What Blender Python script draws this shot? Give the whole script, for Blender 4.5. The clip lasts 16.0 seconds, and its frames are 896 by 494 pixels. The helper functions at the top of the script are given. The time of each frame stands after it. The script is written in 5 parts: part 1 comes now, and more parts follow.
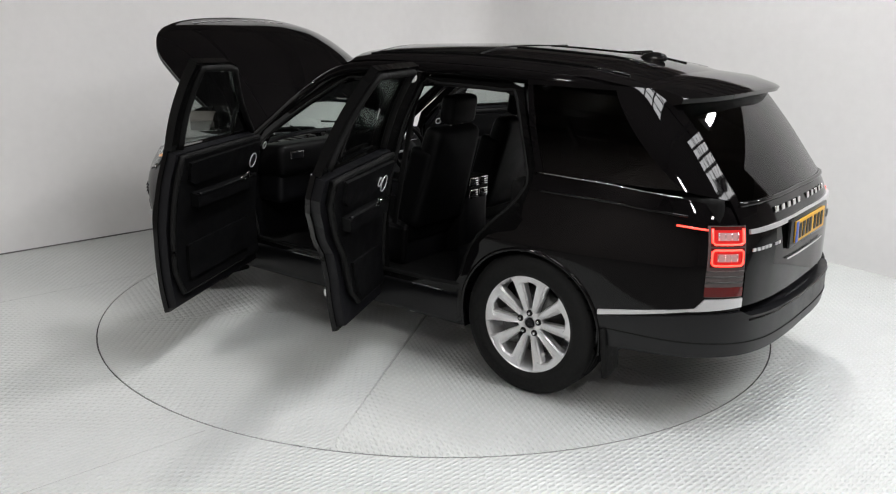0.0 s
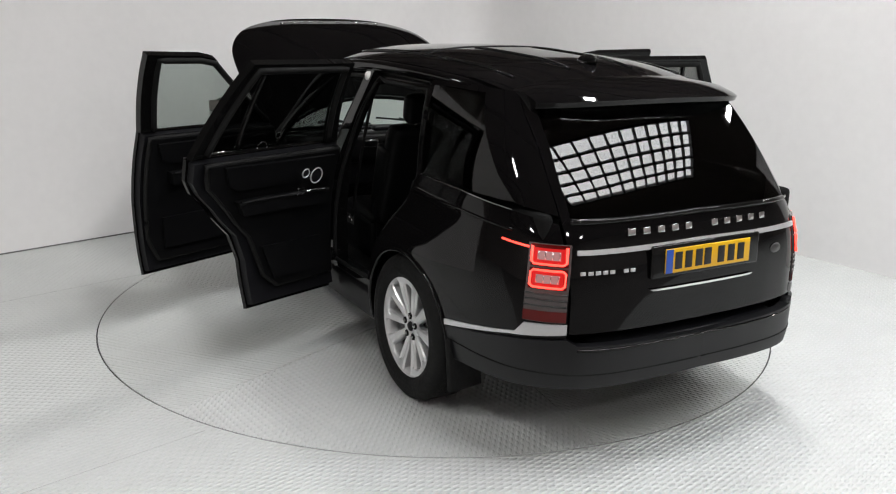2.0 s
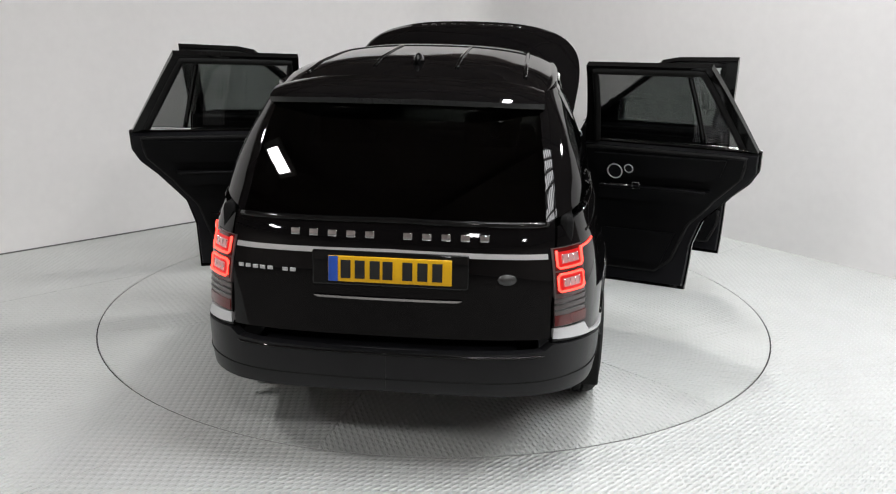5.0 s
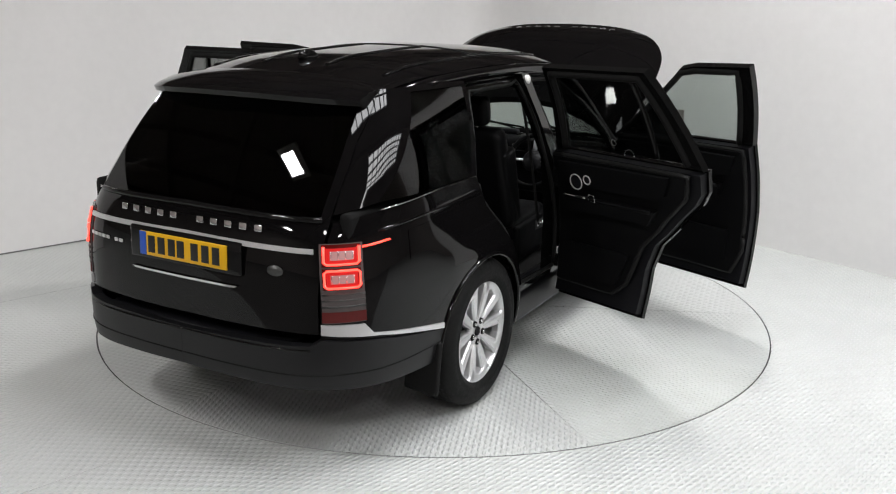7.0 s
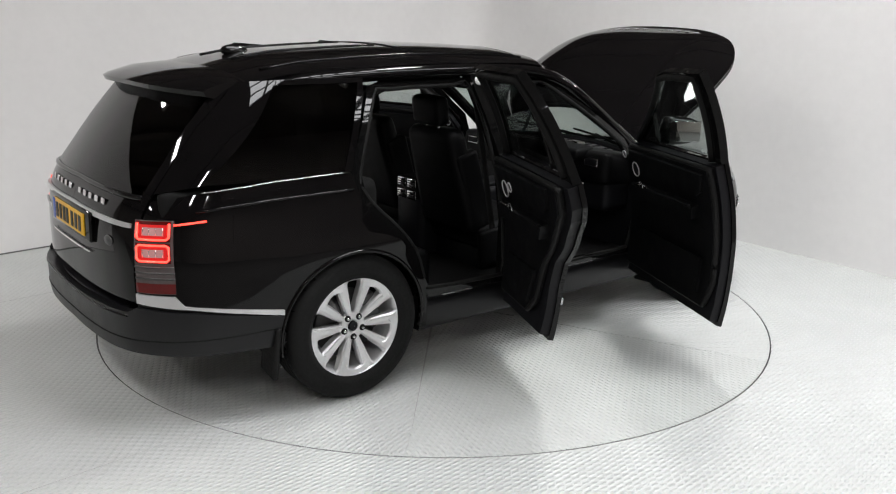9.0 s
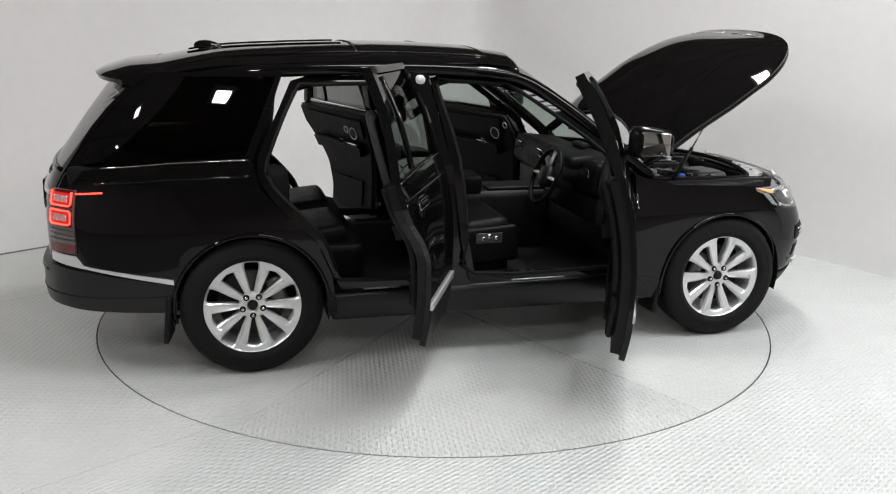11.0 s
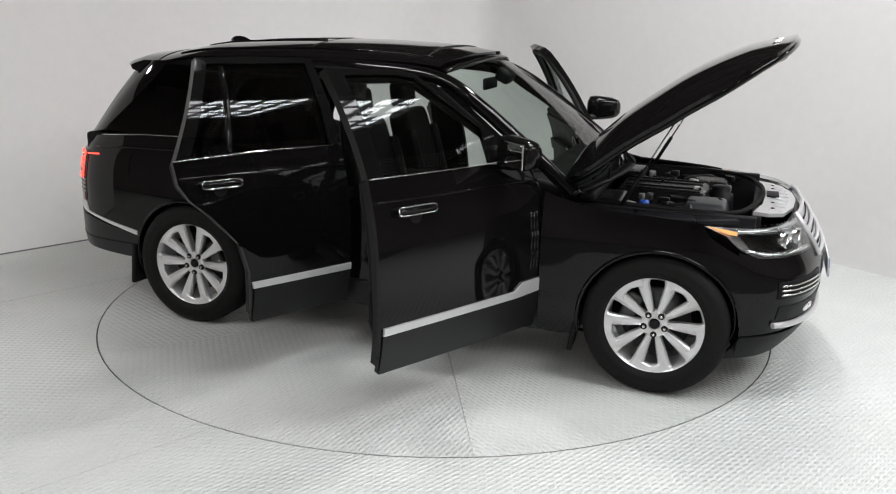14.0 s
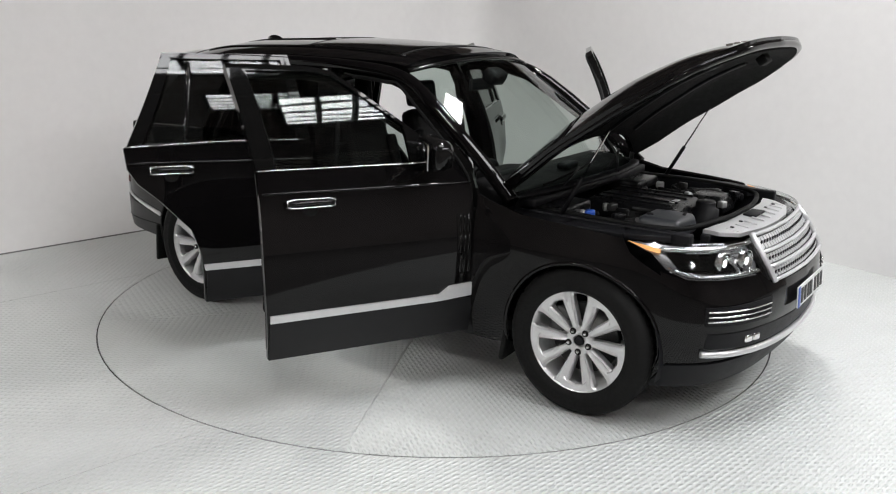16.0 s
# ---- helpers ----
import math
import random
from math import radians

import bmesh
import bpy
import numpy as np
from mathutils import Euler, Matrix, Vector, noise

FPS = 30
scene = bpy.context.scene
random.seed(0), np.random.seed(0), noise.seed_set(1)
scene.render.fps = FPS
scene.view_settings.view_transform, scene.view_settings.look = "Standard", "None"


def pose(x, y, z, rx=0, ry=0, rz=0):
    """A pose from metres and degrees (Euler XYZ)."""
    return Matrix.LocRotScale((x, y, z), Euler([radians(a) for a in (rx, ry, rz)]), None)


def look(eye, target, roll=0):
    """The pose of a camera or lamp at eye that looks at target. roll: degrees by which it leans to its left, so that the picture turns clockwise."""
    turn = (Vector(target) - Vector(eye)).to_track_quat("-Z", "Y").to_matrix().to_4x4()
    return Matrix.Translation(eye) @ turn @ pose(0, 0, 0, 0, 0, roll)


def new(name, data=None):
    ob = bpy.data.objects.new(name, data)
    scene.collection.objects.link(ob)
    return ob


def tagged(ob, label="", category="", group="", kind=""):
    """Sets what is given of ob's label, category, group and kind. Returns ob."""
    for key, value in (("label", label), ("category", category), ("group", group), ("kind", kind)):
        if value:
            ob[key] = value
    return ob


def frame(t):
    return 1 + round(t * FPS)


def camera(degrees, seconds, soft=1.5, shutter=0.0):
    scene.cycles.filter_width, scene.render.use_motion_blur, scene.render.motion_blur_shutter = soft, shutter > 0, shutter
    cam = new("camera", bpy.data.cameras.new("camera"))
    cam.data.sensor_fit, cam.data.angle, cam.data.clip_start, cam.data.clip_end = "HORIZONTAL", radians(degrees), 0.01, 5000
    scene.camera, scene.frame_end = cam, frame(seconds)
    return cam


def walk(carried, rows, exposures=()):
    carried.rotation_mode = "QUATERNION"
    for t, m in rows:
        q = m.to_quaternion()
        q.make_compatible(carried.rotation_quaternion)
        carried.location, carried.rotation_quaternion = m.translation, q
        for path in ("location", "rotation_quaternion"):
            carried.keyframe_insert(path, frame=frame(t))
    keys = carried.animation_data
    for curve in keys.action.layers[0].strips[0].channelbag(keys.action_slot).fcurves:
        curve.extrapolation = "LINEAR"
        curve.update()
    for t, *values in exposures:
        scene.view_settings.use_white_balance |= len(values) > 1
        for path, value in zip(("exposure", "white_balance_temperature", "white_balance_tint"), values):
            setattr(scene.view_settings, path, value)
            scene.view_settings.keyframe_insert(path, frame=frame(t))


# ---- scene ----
cam = camera(54.19, 16.0, soft=1.15)
EYE = pose(0, -5.913, 2.007, 90 - 15.172, 0, -0.75) @ pose(0, 0, 0, 0, 0, 1.174)
walk(cam, [(0, EYE), (16, EYE)])

# heading of the turntable in degrees, by seconds
TURN = [(0, 142.33), (0.5, 136.57), (1, 130.68), (1.5, 124.78), (2, 118.86), (2.5, 113.0), (3, 107.1), (3.5, 101.24), (4, 95.36),
        (5, 83.85), (6, 72.3), (6.5, 66.55), (7, 60.8), (7.5, 55.05), (8, 49.3), (8.5, 43.55), (9, 37.8),
        (10, 26.2), (11, 14.5), (11.5, 8.65), (12, 2.9), (12.5, -2.83), (13, -8.58), (13.5, -14.33), (14, -20.15),
        (14.5, -25.77), (15, -31.1), (15.5, -34.35), (16, -36.0)]

# ---------- light ----------
world = bpy.data.worlds.new("world")
scene.world = world
world.use_nodes = True
sky = world.node_tree.nodes.new("ShaderNodeTexSky")
sky.sky_type, sky.sun_disc = "NISHITA", False
sky.sun_elevation, sky.sun_rotation = radians(40), radians(120)
world.node_tree.links.new(sky.outputs[0], world.node_tree.nodes["Background"].inputs[0])
world.node_tree.nodes["Background"].inputs[1].default_value = 0.12
scene.view_settings.exposure = 0.0


def area_lamp(name, at, target, w, h, watts, colour=(1, 1, 1)):
    li = bpy.data.lights.new(name, "AREA")
    li.shape, li.size, li.size_y, li.energy, li.color = "RECTANGLE", w, h, watts, colour
    ob = new(name, li)
    ob.matrix_world = look(at, target)
    return ob


# the hall stands at this angle to the booth; its roof window, in the hall's own axes
HALL = pose(0, 0, 0, 0, 0, 43.8)
SKY = ((-0.9, 4.8, -7.6, -5.1), (-1.9, 1.6, -3.5, -1.7))
for (u0, u1, v0, v1), watts in zip(SKY, (690, 310)):
    li = area_lamp("skylight_lamp", (0, 0, 0), (0, 0, -1), u1 - u0, v1 - v0, watts, (0.985, 0.99, 1.0))
    li.matrix_world = HALL @ pose((u0 + u1) / 2, (v0 + v1) / 2, 6.33)
# ceiling lamps of the hall; the two beyond y -8 are added front fill
LAMPS = [(8.4, 1.8), (-8.6, 2.8), (-4.3, -4.0), (-6.2, -7.2), (0.2, -8.6), (1.7, 0.7), (3.4, -9.4)]
for lx, ly in LAMPS:
    area_lamp("ceiling_lamp_light", (lx, ly, 5.80), (lx, ly, 0), 0.38, 0.9, 154, (1.0, 0.985, 0.965))

# ---------- materials ----------
def mat(name, colour=(0.5, 0.5, 0.5), rough=0.5, metal=0.0, coat=0.0, emit=None, power=0.0, grain=0.0, scale=40.0, bump=0.0, spec=0.5):
    m = bpy.data.materials.new(name)
    m.use_nodes = True
    nt = m.node_tree
    b = nt.nodes["Principled BSDF"]
    b.inputs["Base Color"].default_value = (*colour, 1)
    b.inputs["Roughness"].default_value = rough
    b.inputs["Metallic"].default_value = metal
    b.inputs["Coat Weight"].default_value = coat
    b.inputs["Coat Roughness"].default_value = 0.02
    b.inputs["Specular IOR Level"].default_value = spec
    if emit:
        b.inputs["Emission Color"].default_value = (*emit, 1)
        b.inputs["Emission Strength"].default_value = power
    if grain or bump:
        tc = nt.nodes.new("ShaderNodeTexCoord")
        no = nt.nodes.new("ShaderNodeTexNoise")
        no.inputs["Scale"].default_value = scale
        no.inputs["Detail"].default_value = 6
        nt.links.new(tc.outputs["Object"], no.inputs["Vector"])
        if grain:
            n2 = nt.nodes.new("ShaderNodeTexNoise")
            n2.inputs["Scale"].default_value = scale * 0.07
            n2.inputs["Detail"].default_value = 4
            nt.links.new(tc.outputs["Object"], n2.inputs["Vector"])
            ad = nt.nodes.new("ShaderNodeMath")
            ad.operation = "ADD"
            nt.links.new(no.outputs["Fac"], ad.inputs[0])
            nt.links.new(n2.outputs["Fac"], ad.inputs[1])
            mr = nt.nodes.new("ShaderNodeMapRange")
            mr.inputs["From Min"].default_value, mr.inputs["From Max"].default_value = 0.6, 1.4
            mr.inputs["To Min"].default_value, mr.inputs["To Max"].default_value = 1 - grain, 1 + grain
            nt.links.new(ad.outputs[0], mr.inputs["Value"])
            mx = nt.nodes.new("ShaderNodeVectorMath")
            mx.operation = "SCALE"
            mx.inputs[0].default_value = colour
            nt.links.new(mr.outputs[0], mx.inputs["Scale"])
            nt.links.new(mx.outputs[0], b.inputs["Base Color"])
            rr = nt.nodes.new("ShaderNodeMapRange")
            rr.inputs["From Min"].default_value, rr.inputs["From Max"].default_value = 0.6, 1.4
            rr.inputs["To Min"].default_value, rr.inputs["To Max"].default_value = max(0, rough * (1 - grain)), min(1, rough * (1 + grain))
            nt.links.new(ad.outputs[0], rr.inputs["Value"])
            nt.links.new(rr.outputs[0], b.inputs["Roughness"])
        if bump:
            bp = nt.nodes.new("ShaderNodeBump")
            bp.inputs["Strength"].default_value = bump
            bp.inputs["Distance"].default_value = 0.002
            nt.links.new(no.outputs["Fac"], bp.inputs["Height"])
            nt.links.new(bp.outputs[0], b.inputs["Normal"])
    return m


def glass(name, tint, rough=0.0, ior=1.5):
    m = bpy.data.materials.new(name)
    m.use_nodes = True
    nt = m.node_tree
    nt.nodes.remove(nt.nodes["Principled BSDF"])
    tr = nt.nodes.new("ShaderNodeBsdfTransparent")
    tr.inputs[0].default_value = (*tint, 1)
    gl = nt.nodes.new("ShaderNodeBsdfGlossy")
    gl.inputs["Roughness"].default_value = rough
    lw = nt.nodes.new("ShaderNodeLayerWeight")
    lw.inputs["Blend"].default_value = 0.5
    pw = nt.nodes.new("ShaderNodeMath")
    pw.operation, pw.inputs[1].default_value = "POWER", 5.0
    nt.links.new(lw.outputs["Facing"], pw.inputs[0])
    fr = nt.nodes.new("ShaderNodeMath")
    fr.operation = "MULTIPLY_ADD"
    r0 = ((ior - 1) / (ior + 1)) ** 2
    fr.inputs[1].default_value, fr.inputs[2].default_value = 1 - r0, r0
    nt.links.new(pw.outputs[0], fr.inputs[0])
    mx = nt.nodes.new("ShaderNodeMixShader")
    for a, k in ((fr, 0), (tr, 1), (gl, 2)):
        nt.links.new(a.outputs[0], mx.inputs[k])
    nt.links.new(mx.outputs[0], nt.nodes["Material Output"].inputs[0])
    return m


PAINT = mat("black_paint", (0.0035, 0.0032, 0.0034), 0.030, grain=0.15, scale=9, spec=0.27)
GLOSS = mat("gloss_black", (0.005, 0.005, 0.005), 0.04, grain=0.1, scale=12, spec=0.29)
PLASTIC = mat("black_plastic", (0.006, 0.006, 0.0075), 0.5, grain=0.2, scale=180, bump=0.25, spec=0.22)
CLAD = mat("satin_cladding", (0.008, 0.008, 0.009), 0.36, grain=0.2, scale=120, bump=0.1, spec=0.32)
RUBBER = mat("rubber", (0.006, 0.006, 0.006), 0.7, grain=0.3, scale=60, bump=0.3, spec=0.2)
LEATHER = mat("black_leather", (0.0032, 0.0032, 0.0036), 0.5, grain=0.25, scale=150, bump=0.35, spec=0.12)
CARPET = mat("black_carpet", (0.008, 0.008, 0.008), 0.95, grain=0.3, scale=300, bump=0.8, spec=0.1)
LINING = mat("headlining", (0.03, 0.03, 0.03), 0.9, grain=0.2, scale=200, bump=0.4)
ALLOY = mat("alloy", (0.74, 0.74, 0.75), 0.33, 0.6, 0.4, grain=0.08, scale=30)
BRUSHED = mat("brushed_trim", (0.70, 0.70, 0.71), 0.33, 0.6, grain=0.03, scale=70)
CHROME = mat("chrome", (0.8, 0.8, 0.8), 0.08, 1.0, grain=0.1, scale=30)
DARKMETAL = mat("dark_metal", (0.09, 0.09, 0.09), 0.4, 0.8, grain=0.3, scale=40)
ENGINE = mat("engine_plastic", (0.008, 0.008, 0.009), 0.30, grain=0.3, scale=60, bump=0.2, spec=0.25)
REDGLOW = mat("red_lamp", (0.5, 0.01, 0.01), 0.2, emit=(1.0, 0.06, 0.04), power=3.2)
HALO = mat("lamp_halo", (0.25, 0.01, 0.01), 0.15, emit=(1.0, 0.02, 0.02), power=0.45)
REDLENS = mat("red_lens", (0.10, 0.003, 0.003), 0.08, 0, 0.6, grain=0.1)
PINKGLOW = mat("lamp_core", (0.6, 0.4, 0.4), 0.15, 0.5, emit=(1.0, 0.3, 0.28), power=0.15)
SMOKE = mat("smoked_lens", (0.10, 0.085, 0.085), 0.12, 0, 0.6, grain=0.2)
AMBER = mat("amber", (0.8, 0.36, 0.10), 0.2, 0, 0.5, emit=(1.0, 0.50, 0.22), power=0.55)
WHITEGLOW = mat("white_lamp", (0.9, 0.9, 0.9), 0.2, emit=(1, 0.97, 0.93), power=3.0)
YELLOW = mat("plate_yellow", (0.75, 0.42, 0.006), 0.35, grain=0.06)
WHITEP = mat("plate_white", (0.75, 0.76, 0.76), 0.35, grain=0.06)
BLUE = mat("plate_blue", (0.02, 0.08, 0.42), 0.35, grain=0.1)
INK = mat("plate_ink", (0.01, 0.01, 0.01), 0.5)
WHITE = mat("white_plastic", (0.75, 0.75, 0.74), 0.4, grain=0.05)
LENS = glass("clear_lens", (0.92, 0.93, 0.93))
CLEAR = glass("windscreen_glass", (0.55, 0.63, 0.59))
TINT = glass("side_glass", (0.70, 0.735, 0.72))
DARKGLASS = glass("privacy_glass", (0.14, 0.14, 0.14))
SMOKEGLASS = glass("dark_side_glass", (0.44, 0.45, 0.445))
MIRROR = mat("mirror", (0.9, 0.9, 0.9), 0.01, 1.0)


# ---------- mesh helpers ----------
class Build:
    """Collects faces of one mesh, with normals where a smooth one is known."""

    def __init__(self):
        self.v, self.f, self.n, self.smooth = [], [], [], []

    def face(self, ids, normals=None, smooth=True):
        self.f.append(tuple(ids))
        self.n.append(normals)
        self.smooth.append(smooth)

    def bm(self, bm, m=None):
        base = len(self.v)
        bm.verts.index_update()
        bm.normal_update()
        for v in bm.verts:
            self.v.append(tuple(m @ v.co) if m else tuple(v.co))
        for f in bm.faces:
            self.face([base + v.index for v in f.verts], None, f.smooth)
        bm.free()
        return self

    def box(self, at, size, bevel=0.01, rot=(0, 0, 0), seg=2, taper=1.0):
        bm = bmesh.new()
        bmesh.ops.create_cube(bm, size=1)
        for v in bm.verts:
            k = taper if v.co.z > 0 else 1.0
            v.co = Vector((v.co.x * size[0] * k, v.co.y * size[1] * k, v.co.z * size[2]))
        if bevel:
            bmesh.ops.bevel(bm, geom=bm.edges[:], offset=min(bevel, min(size) * 0.49), segments=seg, profile=0.6, affect="EDGES")
            for f in bm.faces:
                f.smooth = True
        return self.bm(bm, pose(*at, *rot))

    def tube(self, path, r, n=8, closed=False, flat=1.0, up=(0, 0, 1), caps=True, smooth=True, turn=0.0):
        """Sweeps an ellipse (r across, r*flat along up) along path; r may be a list."""
        base, P = len(self.v), [Vector(p) for p in path]
        m = len(P)
        for i, p in enumerate(P):
            a = P[(i - 1) % m] if closed or i else P[i]
            b = P[(i + 1) % m] if closed or i < m - 1 else P[i]
            t = (b - a).normalized()
            x = t.cross(Vector(up))
            x = x.normalized() if x.length > 1e-4 else t.orthogonal().normalized()
            y = x.cross(t).normalized()
            rr = r[i] if isinstance(r, (list, tuple)) else r
            for k in range(n):
                q = 2 * math.pi * k / n + turn
                self.v.append(tuple(p + x * rr * math.cos(q) + y * rr * flat * math.sin(q)))
        for i in range(m if closed else m - 1):
            j = (i + 1) % m
            for k in range(n):
                l = (k + 1) % n
                self.face((base + i * n + k, base + i * n + l, base + j * n + l, base + j * n + k), None, smooth)
        if caps and not closed:
            self.face([base + k for k in range(n)][::-1], None, False)
            self.face([base + (m - 1) * n + k for k in range(n)], None, False)
        return self

    def lathe(self, prof, m, n=40, close=False):
        """Turns (radius, height) pairs about z, then applies m."""
        base, k = len(self.v), len(prof)
        for i in range(n):
            a = 2 * math.pi * i / n
            for r, h in prof:
                self.v.append(tuple(m @ Vector((r * math.cos(a), r * math.sin(a), h))))
        for i in range(n):
            j = (i + 1) % n
            for q in range(k - 1):
                self.face((base + i * k + q, base + j * k + q, base + j * k + q + 1, base + i * k + q + 1))
        if close:
            self.face([base + i * k for i in range(n)][::-1], None, False)
            self.face([base + i * k + k - 1 for i in range(n)], None, False)
        return self

    def mesh(self, name):
        me = bpy.data.meshes.new(name)
        me.from_pydata(self.v, [], self.f)
        me.polygons.foreach_set("use_smooth", self.smooth)
        if any(self.n):
            ln = []
            for f, n in zip(self.f, self.n):
                ln.extend(n if n else [(0, 0, 0)] * len(f))
            me.normals_split_custom_set(ln)
        me.update()
        return me


def part(name, b, material, parent=None, label=""):
    ob = new(name, b.mesh(name))
    ob.data.materials.append(material)
    ob.parent = parent
    if label:
        ob["label"] = label
    return ob


def sharp(ob, degrees=35):
    ob.data.set_sharp_from_angle(angle=radians(degrees))
    return ob


def spline(pts, n=12):
    """A smooth curve through points."""
    P = [Vector(p) for p in pts]
    out = []
    for i in range(len(P) - 1):
        a, b, c, d = P[max(i - 1, 0)], P[i], P[i + 1], P[min(i + 2, len(P) - 1)]
        for k in range(n):
            t = k / n
            out.append(0.5 * ((2 * b) + (c - a) * t + (2 * a - 5 * b + 4 * c - d) * t * t + (3 * b - a - 3 * c + d) * t ** 3))
    return out + [P[-1]]


# ---------- the car's outer surface ----------
# plan outline of one half at the widest level, from the tail's middle to the nose's middle
PLAN = np.array([tuple(p) for p in spline([(-2.575, 0, 0), (-2.572, 0.25, 0), (-2.55, 0.50, 0), (-2.50, 0.69, 0), (-2.385, 0.82, 0), (-2.22, 0.895, 0),
        (-1.9, 0.945, 0), (-1.46, 0.968, 0), (-0.9, 0.975, 0), (-0.3, 0.978, 0), (0.3, 0.978, 0), (0.9, 0.974, 0), (1.46, 0.962, 0),
        (1.72, 0.938, 0), (1.93, 0.89, 0), (2.08, 0.815, 0), (2.18, 0.69, 0), (2.25, 0.50, 0), (2.29, 0.27, 0), (2.305, 0, 0)], 14)])[:, :2]
ARC = np.concatenate([[0], np.cumsum(np.hypot(*np.diff(PLAN, axis=0).T))])
MID = int(np.argmin(abs(PLAN[:, 0])))
ARC = ARC - ARC[MID]
WZ = np.array([(0.15, 0.90), (0.30, 0.945), (0.45, 0.97), (0.60, 0.978), (0.80, 0.975), (0.95, 0.955), (1.05, 0.935), (1.12, 0.917), (1.20, 0.888), (1.30, 0.862),
               (1.45, 0.809), (1.60, 0.734), (1.68, 0.685), (1.75, 0.63)])
REARZ = np.array([(0.15, 0.06), (0.4, 0.0), (0.9, 0.0), (1.05, 0.02), (1.14, 0.06), (1.22, 0.12), (1.4, 0.245), (1.6, 0.40), (1.75, 0.52)])
FRONTZ = np.array([(0.13, -0.24), (0.25, -0.11), (0.38, -0.02), (0.6, 0.02), (0.72, 0.01), (0.85, -0.06), (0.98, -0.16), (1.1, -0.3)])


HEIGHTS = np.linspace(-0.1, 2.1, 881)


def soften(tab):
    """A table resampled finely and averaged over a small height, so that normals run smoothly."""
    tab = np.array(tab)
    return sum((8 - abs(k)) / 64 * np.interp(HEIGHTS + 0.0125 * k, tab[:, 0], tab[:, 1]) for k in range(-7, 8))


WZ, REARZ, FRONTZ = soften(WZ), soften(REARZ), soften(FRONTZ)


def smooth_table(tab, z):
    return float(np.interp(z, HEIGHTS, tab))


def step(a, b, x):
    t = np.clip((x - a) / (b - a), 0, 1)
    return t * t * (3 - 2 * t)


def skin_pos(s, z):
    x, y = np.interp(s, ARC, PLAN[:, 0]), np.interp(s, ARC, PLAN[:, 1])
    k = smooth_table(WZ, z) / 0.978
    x = x + smooth_table(REARZ, z) * step(-1.5, -2.45, x) + smooth_table(FRONTZ, z) * step(1.5, 2.1, x)
    # haunches over the wheels
    flare = 0.020 * math.exp(-((z - 0.83) / 0.13) ** 2) * (math.exp(-((x + 1.46) / 0.40) ** 4) + math.exp(-((x - 1.42) / 0.40) ** 4))
    flare += 0.020 * float(step(1.12, 1.28, z)) * math.exp(-((x + 2.05) / 0.26) ** 2)
    return np.array((x, y * (k + flare), z))


def skin(s, z, off=0.0):
    """The point of the left half's surface at path length s and height z, moved outwards by off, and its normal."""
    e = 0.012
    p = skin_pos(s, z)
    n = np.cross(skin_pos(s + e, z) - skin_pos(s - e, z), skin_pos(s, z + e) - skin_pos(s, z - e))
    n = -n / np.linalg.norm(n)
    if n[1] < 0:
        n = n * np.array((1, -1, 1)) if abs(p[1]) < 0.02 else n
    if abs(p[1]) < 1e-6:
        n[1] = 0
    return p + n * off, n


def sx(x):
    return float(np.interp(x, PLAN[:, 0], ARC))


def sr(y):
    """Path length at the tail where the half width is y."""
    return float(np.interp(y, PLAN[:80, 1], ARC[:80]))


def rs(y, z):
    """Path length at the tail where the true half width at height z is y."""
    return sr(y * 0.978 / float(smooth_table(WZ, z)))


def sf(y):
    return float(np.interp(-y, -PLAN[-90:, 1], ARC[-90:]))


S0, S1 = float(ARC[0]), float(ARC[-1])


def clip(poly, axis, value, keep_more):
    out = []
    for i, p in enumerate(poly):
        q = poly[(i + 1) % len(poly)]
        a, b = (p[axis] - value) * keep_more, (q[axis] - value) * keep_more
        if a >= 0:
            out.append(p)
        if (a > 0 > b) or (a < 0 < b):
            t = a / (a - b)
            out.append(tuple(p[k] + t * (q[k] - p[k]) for k in (0, 1)))
    return out


def dense(poly, d=0.03):
    out = []
    for i, p in enumerate(poly):
        q = poly[(i + 1) % len(poly)]
        n = max(1, int(math.hypot(q[0] - p[0], q[1] - p[1]) / d))
        out += [(p[0] + (q[0] - p[0]) * k / n, p[1] + (q[1] - p[1]) * k / n) for k in range(n)]
    return out


